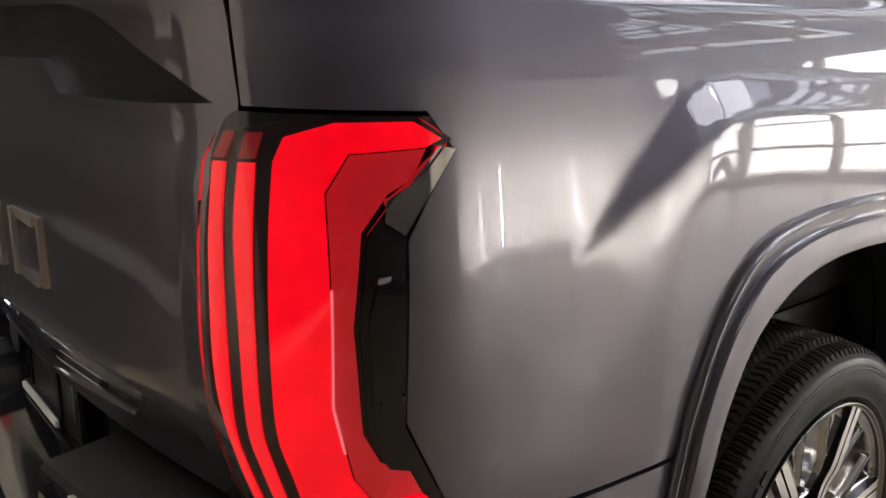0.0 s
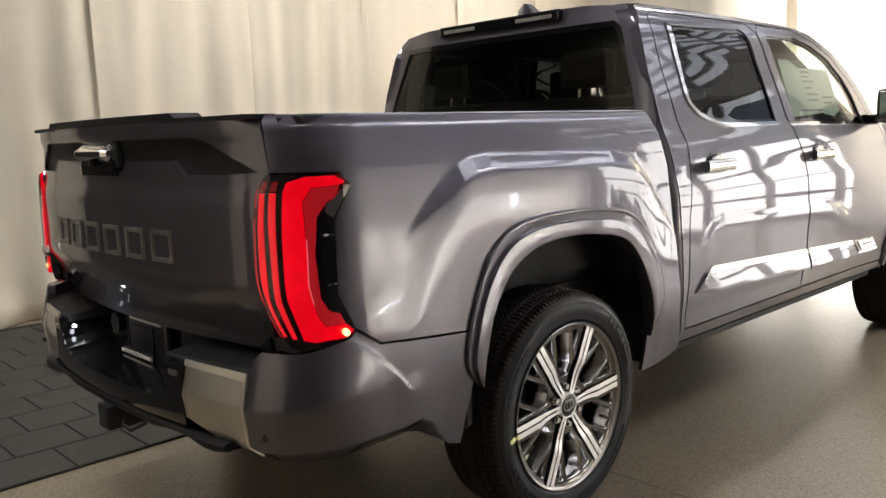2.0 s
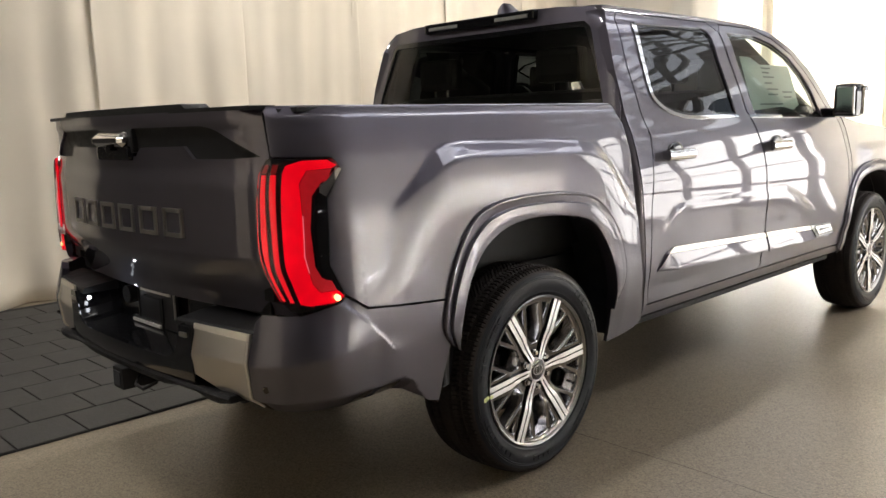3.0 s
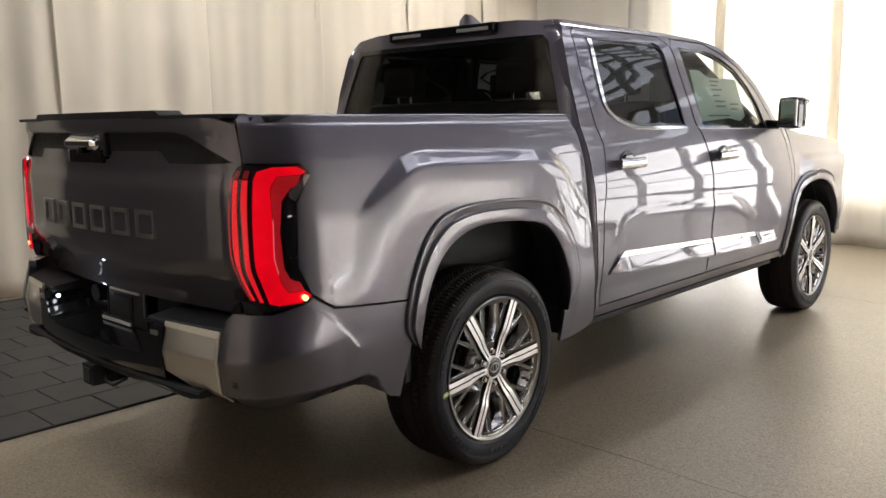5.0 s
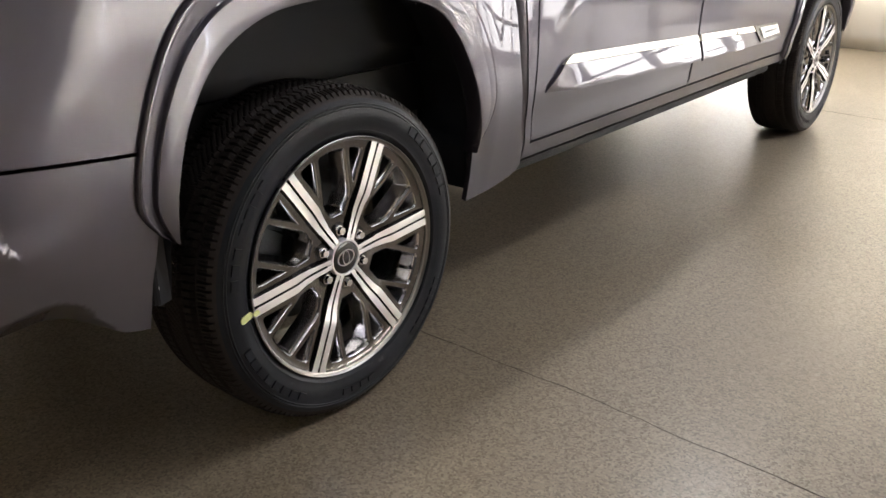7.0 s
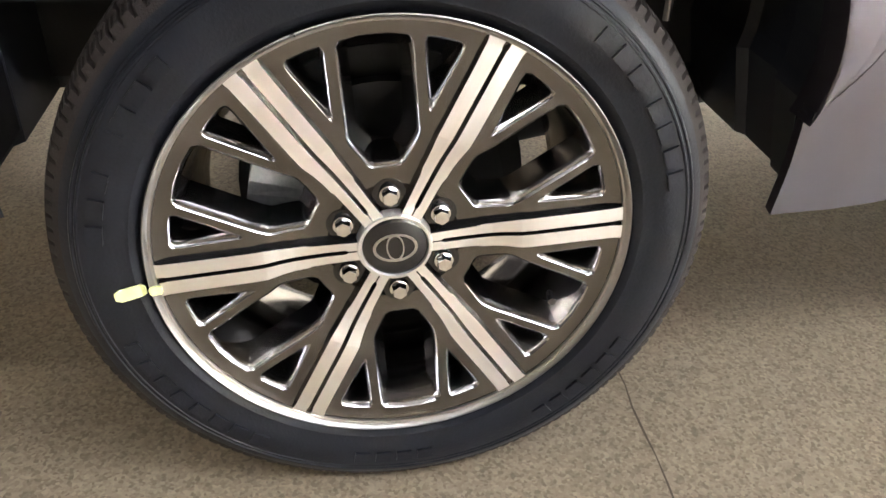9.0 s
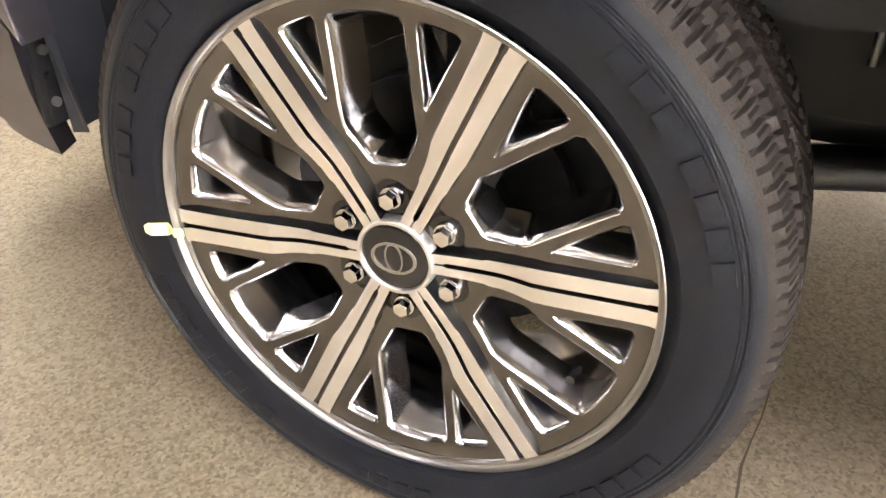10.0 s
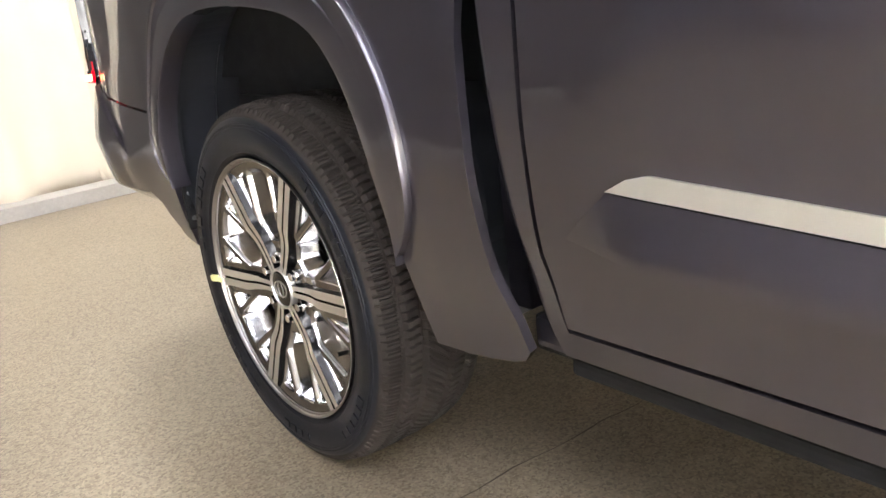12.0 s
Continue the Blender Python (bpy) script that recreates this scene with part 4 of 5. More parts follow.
# cab: side frame, doors, glass
WIN_R = [(0.995, 1.815), (1.62, 1.832), (1.675, 1.815), (1.70, 1.78), (1.765, 1.385), (1.30, 1.382), (1.15, 1.398), (1.06, 1.425), (0.985, 1.472), (0.968, 1.52), (0.968, 1.62)]
WIN_F = [(1.895, 1.822), (2.234, 1.822), (2.42, 1.785), (2.612, 1.712), (2.74, 1.62), (2.83, 1.51), (2.90, 1.365), (1.99, 1.376), (1.95, 1.52)]
DOOR_R = [(0.837, 0.522), (0.816, 0.64), (0.813, 0.84), (0.815, 0.98), (0.862, 1.20), (0.875, 1.30), (0.845, 1.40), (0.822, 1.60), (0.825, 1.83), (0.86, 1.862), (1.70, 1.868), (1.80, 1.82), (1.885, 1.40), (1.93, 1.34), (1.985, 1.20), (1.992, 1.05), (1.985, 0.80), (1.995, 0.56), (1.99, 0.522)]
DOOR_F = [(2.003, 0.522), (2.003, 0.56), (1.994, 0.80), (2.001, 1.05), (1.994, 1.20), (1.94, 1.34), (1.895, 1.40), (1.81, 1.82), (1.84, 1.866), (2.24, 1.862), (2.45, 1.815), (2.66, 1.73), (2.83, 1.61), (2.95, 1.47), (3.04, 1.37), (3.13, 1.345), (3.17, 1.25), (3.21, 1.05), (3.225, 0.85), (3.20, 0.65), (3.17, 0.522)]
FRAME_OUT = [(0.812, 0.47), (0.792, 0.60), (0.766, 0.78), (0.752, 0.95), (0.738, 1.22), (0.715, 1.40), (0.715, 1.60), (0.74, 1.80), (0.78, 1.880), (0.86, 1.90), (1.90, 1.902), (2.25, 1.893), (2.48, 1.845), (2.70, 1.755), (2.88, 1.64), (3.01, 1.50), (3.10, 1.39), (3.19, 1.36), (3.235, 1.25), (3.265, 1.05), (3.28, 0.85), (3.25, 0.62), (3.20, 0.47)]


def grow(poly, d):
    p = np.array(poly, float)
    out = []
    for i in range(len(p)):
        a, b, c = p[i - 1], p[i], p[(i + 1) % len(p)]
        t = c - a
        n = np.array([t[1], -t[0]]) / (np.linalg.norm(t) + 1e-9)
        out.append(b + n * d)
    out = np.array(out)
    area2 = lambda q: abs(np.sum(q[:, 0] * np.roll(q[:, 1], -1) - q[:, 1] * np.roll(q[:, 0], -1)))
    if (area2(out) > area2(p)) != (d > 0):
        return [tuple(2 * np.array(b) - np.array(o)) for b, o in zip(poly, out)]
    return [tuple(o) for o in out]


DOOR_R_IN, DOOR_F_IN = grow(DOOR_R, -0.004), grow(DOOR_F, -0.004)
for side in (1, -1):
    frame_side = panel("cab_side_frame", FRAME_OUT, cab_surface, PAINT, truck, 0.02, holes=(grow(DOOR_R, 0.004), grow(DOOR_F, 0.004)), side=side, depth=0.05)
    for nm, o, w, gl, glm in (("rear_door", DOOR_R_IN, WIN_R, "privacy", GLASS_DARK), ("front_door", DOOR_F_IN, WIN_F, "clear", GLASS)):
        d = panel(nm, o, cab_surface, PAINT, truck, 0.0135, holes=(w,), side=side, depth=0.035, label="closed dark grey metallic door")
        panel("window_pane", grow(w, 0.006), cab_surface, glm, d, 0.04, side=side, depth=0.004, lift=-0.010)
        fr = grow(w, -0.016)
        panel("window_seal", w, cab_surface, GLOSS_BLACK, d, 0.03, holes=(fr,), side=side, depth=0.006, lift=-0.006)
        h0, hy = 2.045 if nm == "front_door" else 0.945, 1.205
        x = float(cab_surface(np.array([h0 + 0.12]), np.array([hy]))[0][0])
        bar_bm = cyl_bm((side * (x + 0.030), h0, hy), (side * (x + 0.030), h0 + 0.235, hy), 0.026, 20)
        for v in bar_bm.verts:
            v.co.x = side * (x + 0.030) + (v.co.x - side * (x + 0.030)) * 0.62
        hd = part("door_handle", bar_bm, CHROME, d, "chrome door handle", smooth=True)
        hd.data.set_sharp_from_angle(angle=radians(40))
        for ya, yb in ((h0 + 0.005, h0 + 0.05), (h0 + 0.185, h0 + 0.23)):
            box("handle_foot", side * (x - 0.01), side * (x + 0.030), ya, yb, hy - 0.018, hy + 0.02, CHROME, d, bevel=0.005)
        cup = bmesh.new()
        bmesh.ops.create_uvsphere(cup, u_segments=20, v_segments=10, radius=1, matrix=Matrix.LocRotScale((side * (x - 0.003), h0 + 0.125, hy - 0.003), None, (0.011, 0.078, 0.060)))
        part("handle_cup", cup, GLOSS_BLACK, d, smooth=True)
    # moulding along the doors and its bright strip
    for nm, ya, yb in (("rear", 0.872, 1.983), ("front", 2.006, 2.955)):
        def top(y):
            return 0.775 - 0.043 * (y - 0.97)
        nose = 0.083 if nm == "rear" else 0.0
        tail = 0.0 if nm == "rear" else 0.05
        ol = [(ya, top(ya) - 0.105), (ya + nose, top(ya + nose) - 0.027), (yb - tail, top(yb) - 0.027), (yb, top(yb) - 0.105 + 0.6 * tail)]

        def mould(y, z):
            f = np.clip((top(y) - z) / 0.105, 0, 1)
            p = cab_surface(y, z)
            p[..., 0] += 0.003 + 0.036 * np.clip(f / 0.9, 0, 1) * step01(0.85, 1.02, y)
            return p

        panel("door_moulding", ol, mould, PAINT, truck, 0.02, side=side, depth=0.03, label="painted lower door moulding")
        st = [(ya + nose, top(ya + nose) - 0.025), (ya + nose + 0.03, top(ya + nose) - 0.008), (ya + nose + 0.06, top(ya + nose) - 0.001), (yb - tail - 0.01, top(yb) - 0.001), (yb - tail * 0.8, top(yb) - 0.025)] if nm == "rear" else [(ya, top(ya) - 0.025), (ya, top(ya) - 0.001), (yb - tail - 0.01, top(yb) - 0.001), (yb - tail * 0.8, top(yb) - 0.025)]
        panel("bright_strip", st, mould, STRIP, truck, 0.02, side=side, depth=0.02, lift=0.003, label="satin silver door strip")
    # badge near the front end of the strip
    bd = panel("side_badge", [(2.60, 0.702), (2.66, 0.628), (2.93, 0.630), (2.90, 0.692)], mould, GLOSS_BLACK, truck, 0.03, side=side, depth=0.01, lift=0.006, label="black badge with a plain bar")
    panel("badge_plate", [(2.665, 0.688), (2.695, 0.642), (2.905, 0.644), (2.885, 0.682)], mould, SILVER, bd, 0.03, side=side, depth=0.004, lift=0.010)
    panel("badge_bar", [(2.71, 0.671), (2.715, 0.658), (2.875, 0.660), (2.87, 0.671)], mould, INK, bd, 0.03, side=side, depth=0.003, lift=0.0125)
    # bright trim under the side glass
    for pts in ([(0.945, 1.815), (0.945, 1.62), (0.948, 1.515), (0.972, 1.458), (1.05, 1.408), (1.145, 1.381), (1.30, 1.365), (1.78, 1.366)], [(1.90, 1.364), (2.88, 1.349)]):
        c = np.array(spline(pts, 5))
        w = np.interp(np.arange(len(c)), [0, len(c) * 0.5, len(c)], [0.034, 0.020, 0.014]) if len(pts) > 2 else np.full(len(c), 0.014)
        tn = np.gradient(c, axis=0)
        tn /= np.linalg.norm(tn, axis=1, keepdims=True)
        nn = np.stack([-tn[:, 1], tn[:, 0]], 1)
        o = [tuple(v) for v in c] + [tuple(v) for v in (c + nn * w[:, None])[::-1]]
        panel("window_trim", o, cab_surface, CHROME, truck, 0.015, side=side, depth=0.012, lift=0.006, label="chrome window trim")
    # sill rail and running board
    sill = bmesh.new()
    box_bm(side * 0.80, side * 0.895, 0.74, 3.22, 0.462, 0.512, sill)
    part("sill", sill, PAINT, truck, bevel=0.012)
    box("sill_rail", side * 0.81, side * 0.882, 0.80, 3.10, 0.425, 0.452, MATT_BLACK, truck, "black rail under the sill", bevel=0.008)
    box("cab_corner_foot", side * 0.78, side * 0.868, 0.715, 0.80, 0.44, 0.50, MATT_BLACK, truck, bevel=0.006)
    # door mirror
    mir = part("door_mirror", box_bm(side * 0.955, side * 1.105, 2.88, 3.03, 1.345, 1.555), GLOSS_BLACK, truck, "black door mirror with chrome cap", bevel=0.055)
    part("mirror_cap", box_bm(side * 1.00, side * 1.125, 2.95, 3.05, 1.36, 1.54), CHROME, mir, "chrome mirror cap", bevel=0.04)
    part("mirror_glass", box_bm(side * 0.972, side * 1.088, 2.872, 2.900, 1.362, 1.538), RIM_CHROME, mir, "mirror glass", bevel=0.013)
    part("mirror_arm", box_bm(side * 0.86, side * 0.97, 2.90, 3.00, 1.345, 1.405), GLOSS_BLACK, mir, bevel=0.015)
    part("door_quarter_trim", box_bm(side * 0.845, side * 0.868, 2.86, 3.06, 1.36, 1.40), GLOSS_BLACK, truck, bevel=0.008)

# front fenders
FY = 3.70
F_OUT = [(FY - 0.575, 0.50), (FY - 0.56, 0.62), (FY - 0.52, 0.78), (FY - 0.43, 0.92), (FY - 0.28, 1.02), (FY - 0.05, 1.055), (FY + 0.18, 1.03), (FY + 0.36, 0.96), (FY + 0.49, 0.83), (FY + 0.55, 0.68), (FY + 0.56, 0.55)]
F_IN = [(FY - 0.50, 0.47), (FY - 0.49, 0.60), (FY - 0.45, 0.75), (FY - 0.37, 0.87), (FY - 0.23, 0.95), (FY - 0.03, 0.975), (FY + 0.17, 0.95), (FY + 0.32, 0.88), (FY + 0.43, 0.76), (FY + 0.48, 0.63), (FY + 0.49, 0.53)]
FO, FI = spline(F_OUT, 6), spline(F_IN, 6)
MIDF = [tuple(p) for p in along(FO, 40) * 0.45 + along(FI, 40) * 0.55]
fender_outline = MIDF + [(FY + 0.62, 0.50), (FY + 0.95, 0.50), (FY + 1.0, 0.80), (FY + 0.96, 1.10), (FY + 0.80, 1.20), (FY + 0.2, 1.275), (FY - 0.2, 1.305), (3.215, 1.352), (3.245, 1.25), (3.275, 1.05), (3.29, 0.85), (3.26, 0.62), (3.225, 0.50), (3.16, 0.49)]


def fender_surface(y, z):
    d = 1.18 - z
    p = cab_surface(y, z)
    p[..., 0] += 0.03 * step01(3.35, 3.6, y) * step01(0.0, 0.06, d) * (1 - 0.7 * step01(0.1, 0.3, d))
    return p


for side in (1, -1):
    fen = panel("front_fender", fender_outline, fender_surface, PAINT, truck, 0.02, side=side, depth=0.03)
    arch_trim(FO, FI, fender_surface, side, fen)
    wheel_well(FI, side, fen)
    part("headlight", box_bm(side * 0.70, side * 0.87, FY + 0.78, FY + 0.96, 0.98, 1.13), CLEAR_LENS, truck, "clear headlight end", bevel=0.03)

# roof, back of the cab, hood
def roof_surface(x, y):
    ax = np.abs(x)
    z = 1.935 - 0.045 * (ax / 0.70) ** 4 - 0.02 * step01(1.7, 2.3, y) - 0.035 * step01(1.1, 0.74, y)
    return np.stack([x, y, z], -1)


panel("roof", [(-0.685, 0.82), (-0.66, 0.755), (0.66, 0.755), (0.685, 0.82), (0.685, 2.20), (0.60, 2.27), (-0.60, 2.27), (-0.685, 2.20)], roof_surface, PAINT, truck, 0.03, depth=0.05)


def back_surface(x, z):
    ax = np.abs(x)
    y = 0.655 + 0.08 * np.clip((z - 1.35) / 0.55, 0, 1) + 0.035 * step01(0.55, 0.93, ax * (1 + 0.22 * (z - 1.40) / 0.5))
    return np.stack([x, y, z], -1)


BACK = [(0.868, 1.30), (0.865, 1.42), (0.80, 1.65), (0.735, 1.82), (0.68, 1.885), (0.50, 1.902), (0.36, 1.905)]
BACK = BACK + [(-x, z) for x, z in BACK[::-1]]
BACK_WIN = [(0.785, 1.452), (0.665, 1.790), (0.640, 1.812), (-0.640, 1.812), (-0.665, 1.790), (-0.785, 1.452)]
back = panel("cab_back", BACK, back_surface, PAINT, truck, 0.025, holes=(BACK_WIN,), depth=0.03)
panel("back_window", grow(BACK_WIN, 0.004), back_surface, GLASS_REAR, back, 0.06, depth=0.004, lift=-0.006, label="dark tinted back window")
panel("window_seal", grow(BACK_WIN, 0.012), back_surface, GLOSS_BLACK, back, 0.04, holes=(grow(BACK_WIN, -0.014),), depth=0.006, lift=0.003)
box("cab_back_lower", -0.86, 0.86, 0.655, 0.70, 0.50, 1.31, PAINT, truck)
fy_, fz_ = np.array(FRAME_OUT[:10]).T
for sg in (1, -1):
    V, F, q = [], [], 9
    zs = np.linspace(0.50, 1.90, 40)
    for z in zs:
        xo, yf = float(CAB(np.array([z]))[0]) - 0.002, float(np.interp(z, fz_, fy_))
        xb = xo - 0.085
        yb = min(float(back_surface(np.array([xb]), np.array([z]))[0][1]) - 0.003, yf + 0.01)
        yb = max(yb, yf - 0.05)
        for k in range(q):
            t = k / (q - 1)
            x = (1 - t) ** 2 * xo + 2 * t * (1 - t) * (xo - 0.004) + t * t * xb
            y = (1 - t) ** 2 * (yf + 0.012) + 2 * t * (1 - t) * (yb + 0.002) + t * t * yb
            V.append((sg * x, y, z))
    for j in range(len(zs) - 1):
        for k in range(q - 1):
            f = (j * q + k, j * q + k + 1, (j + 1) * q + k + 1, (j + 1) * q + k)
            F.append(f if sg < 0 else f[::-1])
    mk("corner_pillar", V, F, PAINT, truck, "rounded rear corner of the cab", True)
bar = part("brake_light_bar", box_bm(-0.38, 0.38, 0.702, 0.80, 1.856, 1.905), GLOSS_BLACK, truck, "black high brake light with clear cargo lamps", bevel=0.012)
for x0, x1 in ((-0.34, -0.13), (0.13, 0.34)):
    box("cargo_lamp", x0, x1, 0.698, 0.71, 1.868, 1.886, CLEAR_LENS, bar, bevel=0.004)
fin = bmesh.new()
rows = [(0.0, 0.030, 0.0), (0.035, 0.026, 0.004), (0.055, 0.012, 0.010), (0.068, 0.004, 0.02)]
V = []
for h, w, dy in rows:
    L0, L1 = 0.90 + dy, 1.08 - h * 1.6
    V.append([fin.verts.new(v) for v in ((-w, L0, 1.925 + h), (w, L0, 1.925 + h), (w * 0.5, L1, 1.925 + h), (-w * 0.5, L1, 1.925 + h))])
for a, b in zip(V, V[1:]):
    for i in range(4):
        fin.faces.new([a[i], a[(i + 1) % 4], b[(i + 1) % 4], b[i]])
fin.faces.new(V[-1])
part("roof_antenna", fin, PAINT, truck, "shark fin roof antenna", smooth=True)


def hood_surface(x, y):
    z = 1.36 - 0.085 * (y - 3.1) / 1.5 - 0.05 * step01(0.5, 0.9, np.abs(x)) - 0.12 * step01(4.3, 4.75, y)
    return np.stack([x, y, z], -1)


panel("hood", [(-0.86, 3.20), (0.86, 3.20), (0.86, 4.3), (0.74, 4.62), (-0.74, 4.62), (-0.86, 4.3)], hood_surface, PAINT, truck, 0.04, depth=0.04)


def screen_surface(x, t):
    y = 2.26 + 0.90 * t - 0.10 * (np.abs(x) / 0.75) ** 2
    z = 1.905 - 0.54 * t - 0.02 * t * (1 - t)
    return np.stack([x * (0.80 + 0.22 * t), y, z], -1)


panel("windscreen", [(-0.80, 0.0), (0.80, 0.0), (0.80, 1.0), (-0.80, 1.0)], screen_surface, GLASS, truck, 0.08, depth=0.005)
box("cowl", -0.82, 0.82, 3.02, 3.24, 1.28, 1.345, MATT_BLACK, truck)
box("front_face", -0.86, 0.86, 4.50, 4.62, 0.50, 1.13, GLOSS_BLACK, truck, bevel=0.03)
box("engine_bay", -0.60, 0.60, 3.25, 4.50, 0.60, 1.20, CHASSIS, truck)
box("firewall", -0.80, 0.80, 3.15, 3.2, 0.50, 1.30, CHASSIS, truck)

# chassis
for side in (1, -1):
    box("frame_rail", side * 0.42, side * 0.52, -1.10, 4.4, 0.48, 0.62, CHASSIS, truck)
    part("shock_absorber", cyl_bm((side * 0.60, 0.10, 0.36), (side * 0.55, 0.30, 0.80), 0.03), CHASSIS, truck, smooth=True)
    part("spring", cyl_bm((side * 0.56, 0.0, 0.46), (side * 0.56, 0.0, 0.76), 0.055), CHASSIS, truck, smooth=True)
    part("trailing_arm", cyl_bm((side * 0.58, 0.0, 0.36), (side * 0.52, 0.75, 0.47), 0.03), CHASSIS, truck, smooth=True)
    part("link_bolt", cyl_bm((side * 0.66, 0.43, 0.60), (side * 0.66, 0.43, 0.68), 0.006), GALV, truck)
part("rear_axle", cyl_bm((-0.74, 0, 0.40), (0.74, 0, 0.40), 0.05), CHASSIS, truck, smooth=True)
diff = bmesh.new()
bmesh.ops.create_uvsphere(diff, u_segments=20, v_segments=12, radius=0.15, matrix=Matrix.Translation((0, 0, 0.41)))
part("differential", diff, CHASSIS, truck, smooth=True)
part("exhaust", cyl_bm((0.42, -1.0, 0.46), (0.36, 0.9, 0.46), 0.04), CHASSIS, truck, smooth=True)
box("floor_pan", -0.80, 0.80, 0.70, 3.25, 0.50, 0.56, CHASSIS, truck)
box("bed_underside", -0.74, 0.74, -1.04, 0.60, 0.66, 0.795, CHASSIS, truck)
for side in (1, -1):
    flap = part("mud_flap", box_bm(side * 0.66, side * 0.938, -0.507, -0.492, 0.468, 0.76), MATT_BLACK, truck, "black liner flap behind the wheel", bevel=0.008)
    for k in range(5):
        part("rivet", cyl_bm((side * 0.922, -0.494, 0.500 + 0.034 * k), (side * 0.922, -0.487, 0.500 + 0.034 * k), 0.0065), GALV if k in (0, 2) else MATT_BLACK, flap)


# ---- wheels ----
def make_wheel():
    w = lathe("wheel", [(0.104, 0.2664), (0.075, 0.258), (0.03, 0.244), (-0.06, 0.238), (-0.10, 0.250), (-0.125, 0.285)], RIM_CHROME, truck, 96, "two-tone machined six-spoke alloy wheel with black tyre")
    # tyre: sidewalls and tread in one turned grid with grooves cut in
    prof = [(-0.105, 0.287), (-0.122, 0.300), (-0.133, 0.325), (-0.137, 0.350), (-0.132, 0.378), (-0.124, 0.393)]
    tread = [(x, 0.412 - 0.010 * (abs(x) / 0.118) ** 4) for x in np.linspace(-0.117, 0.117, 45)]
    right = [(0.124, 0.393), (0.1285, 0.386), (0.132, 0.378), (0.1328, 0.3755), (0.1346, 0.3745), (0.1350, 0.3725), (0.1338, 0.3712), (0.1344, 0.3690), (0.1360, 0.3680), (0.1362, 0.3660), (0.1352, 0.3648), (0.137, 0.352), (0.1365, 0.340), (0.134, 0.327), (0.1305, 0.316), (0.1305, 0.312), (0.127, 0.306), (0.122, 0.300), (0.114, 0.2935), (0.105, 0.287)]
    pts = prof + tread + right
    n = 1120
    m = len(pts)
    px, pr = np.array(pts).T
    a = np.arange(n)[:, None]
    r = np.tile(pr, (n, 1))
    ax = np.abs(px)
    for g in (0.034, 0.079):
        r = r - np.where((np.abs(ax - g) < 0.0068) & (pr > 0.395), 0.011, 0)
    onshoulder = (ax > 0.084) & (ax < 0.128) & (pr > 0.385)
    slot = (a % 8 < 2) & (ax > 0.0845) & (ax < 0.1180)
    r = r - np.where(onshoulder & slot, 0.0065, 0)
    sipe = (a % 8 == 5) & (ax > 0.0845) & (ax < 0.1165)
    r = r - np.where(onshoulder & sipe, 0.0045, 0)
    rib = (ax > 0.040) & (ax < 0.074)
    skew = (a + np.round(px * 60).astype(int)) % 8 < 2
    r = r - np.where(rib & skew, 0.008, 0)
    mid = ax < 0.028
    skew2 = (a - np.round(px * 400).astype(int)) % 8 == 4
    r = r - np.where(mid & skew2, 0.006, 0)
    ang = 2 * np.pi * np.arange(n)[:, None] / n
    V = np.stack([np.tile(px, (n, 1)), r * np.cos(ang), r * np.sin(ang)], -1).reshape(-1, 3)
    k, i = np.meshgrid(np.arange(n), np.arange(m - 1), indexing="ij")
    k2 = (k + 1) % n
    F = np.stack([k * m + i, k * m + i + 1, k2 * m + i + 1, k2 * m + i], -1).reshape(-1, 4)
    tyre = mk("tyre", V, F, RUBBER, w, "black road tyre", True)
    tyre.data.materials.append(TREAD)
    idx = np.tile(((np.arange(m - 1) >= 5) & (np.arange(m - 1) < 52)).astype(int), n)
    tyre.data.polygons.foreach_set("material_index", idx.tolist())
    tyre.data.set_sharp_from_angle(angle=radians(28))
    # plain raised bars where the maker's words stand
    for a0, a1, r0, r1 in ((8, 30, 0.342, 0.362), (33, 48, 0.342, 0.362), (128, 150, 0.338, 0.356), (153, 170, 0.338, 0.356), (193, 235, 0.338, 0.356), (255, 275, 0.338, 0.354), (300, 330, 0.340, 0.358)):
        blocks = max(3, (a1 - a0) // 5)
        for j in range(blocks):
            b0 = a0 + (a1 - a0) * j / blocks
            b1 = b0 + (a1 - a0) / blocks * 0.72
            bm = bmesh.new()
            vs = []
            for rr in (r0, r1):
                for bb in (b0, b1):
                    xx = float(np.interp(rr, [0.327, 0.340, 0.352, 0.366], [0.134, 0.1365, 0.137, 0.1352]))
                    for dx in (-0.001, 0.0034):
                        vs.append(bm.verts.new((xx + dx, rr * math.cos(radians(bb)), rr * math.sin(radians(bb)))))
            for f in ((1, 3, 7, 5), (0, 1, 5, 4), (2, 6, 7, 3), (0, 2, 3, 1), (4, 5, 7, 6)):
                bm.faces.new([vs[q] for q in f])
            part("sidewall_bar", bm, RUBBER, w)
    rim = lathe("rim", [(0.105, 0.286), (0.124, 0.2965), (0.1300, 0.2985), (0.1312, 0.2972), (0.1290, 0.2945), (0.1245, 0.2925), (0.1232, 0.2895), (0.1195, 0.2888)], LIP, w, 120, "bright machined rim lip")
    lathe("rim_step", [(0.1196, 0.2888), (0.1170, 0.2880), (0.1150, 0.2870), (0.1120, 0.2860)], RIM_DARK, w, 120)
    lathe("back_disc", [(-0.06, 0.05), (-0.06, 0.20), (-0.066, 0.20)], CHASSIS, w, 48)
    lathe("brake_disc", [(-0.005, 0.02), (-0.005, 0.085), (-0.02, 0.09), (-0.02, 0.165), (-0.04, 0.165), (-0.04, 0.02)], DISC, w, 64, "cast iron brake disc")
    cal = bmesh.new()
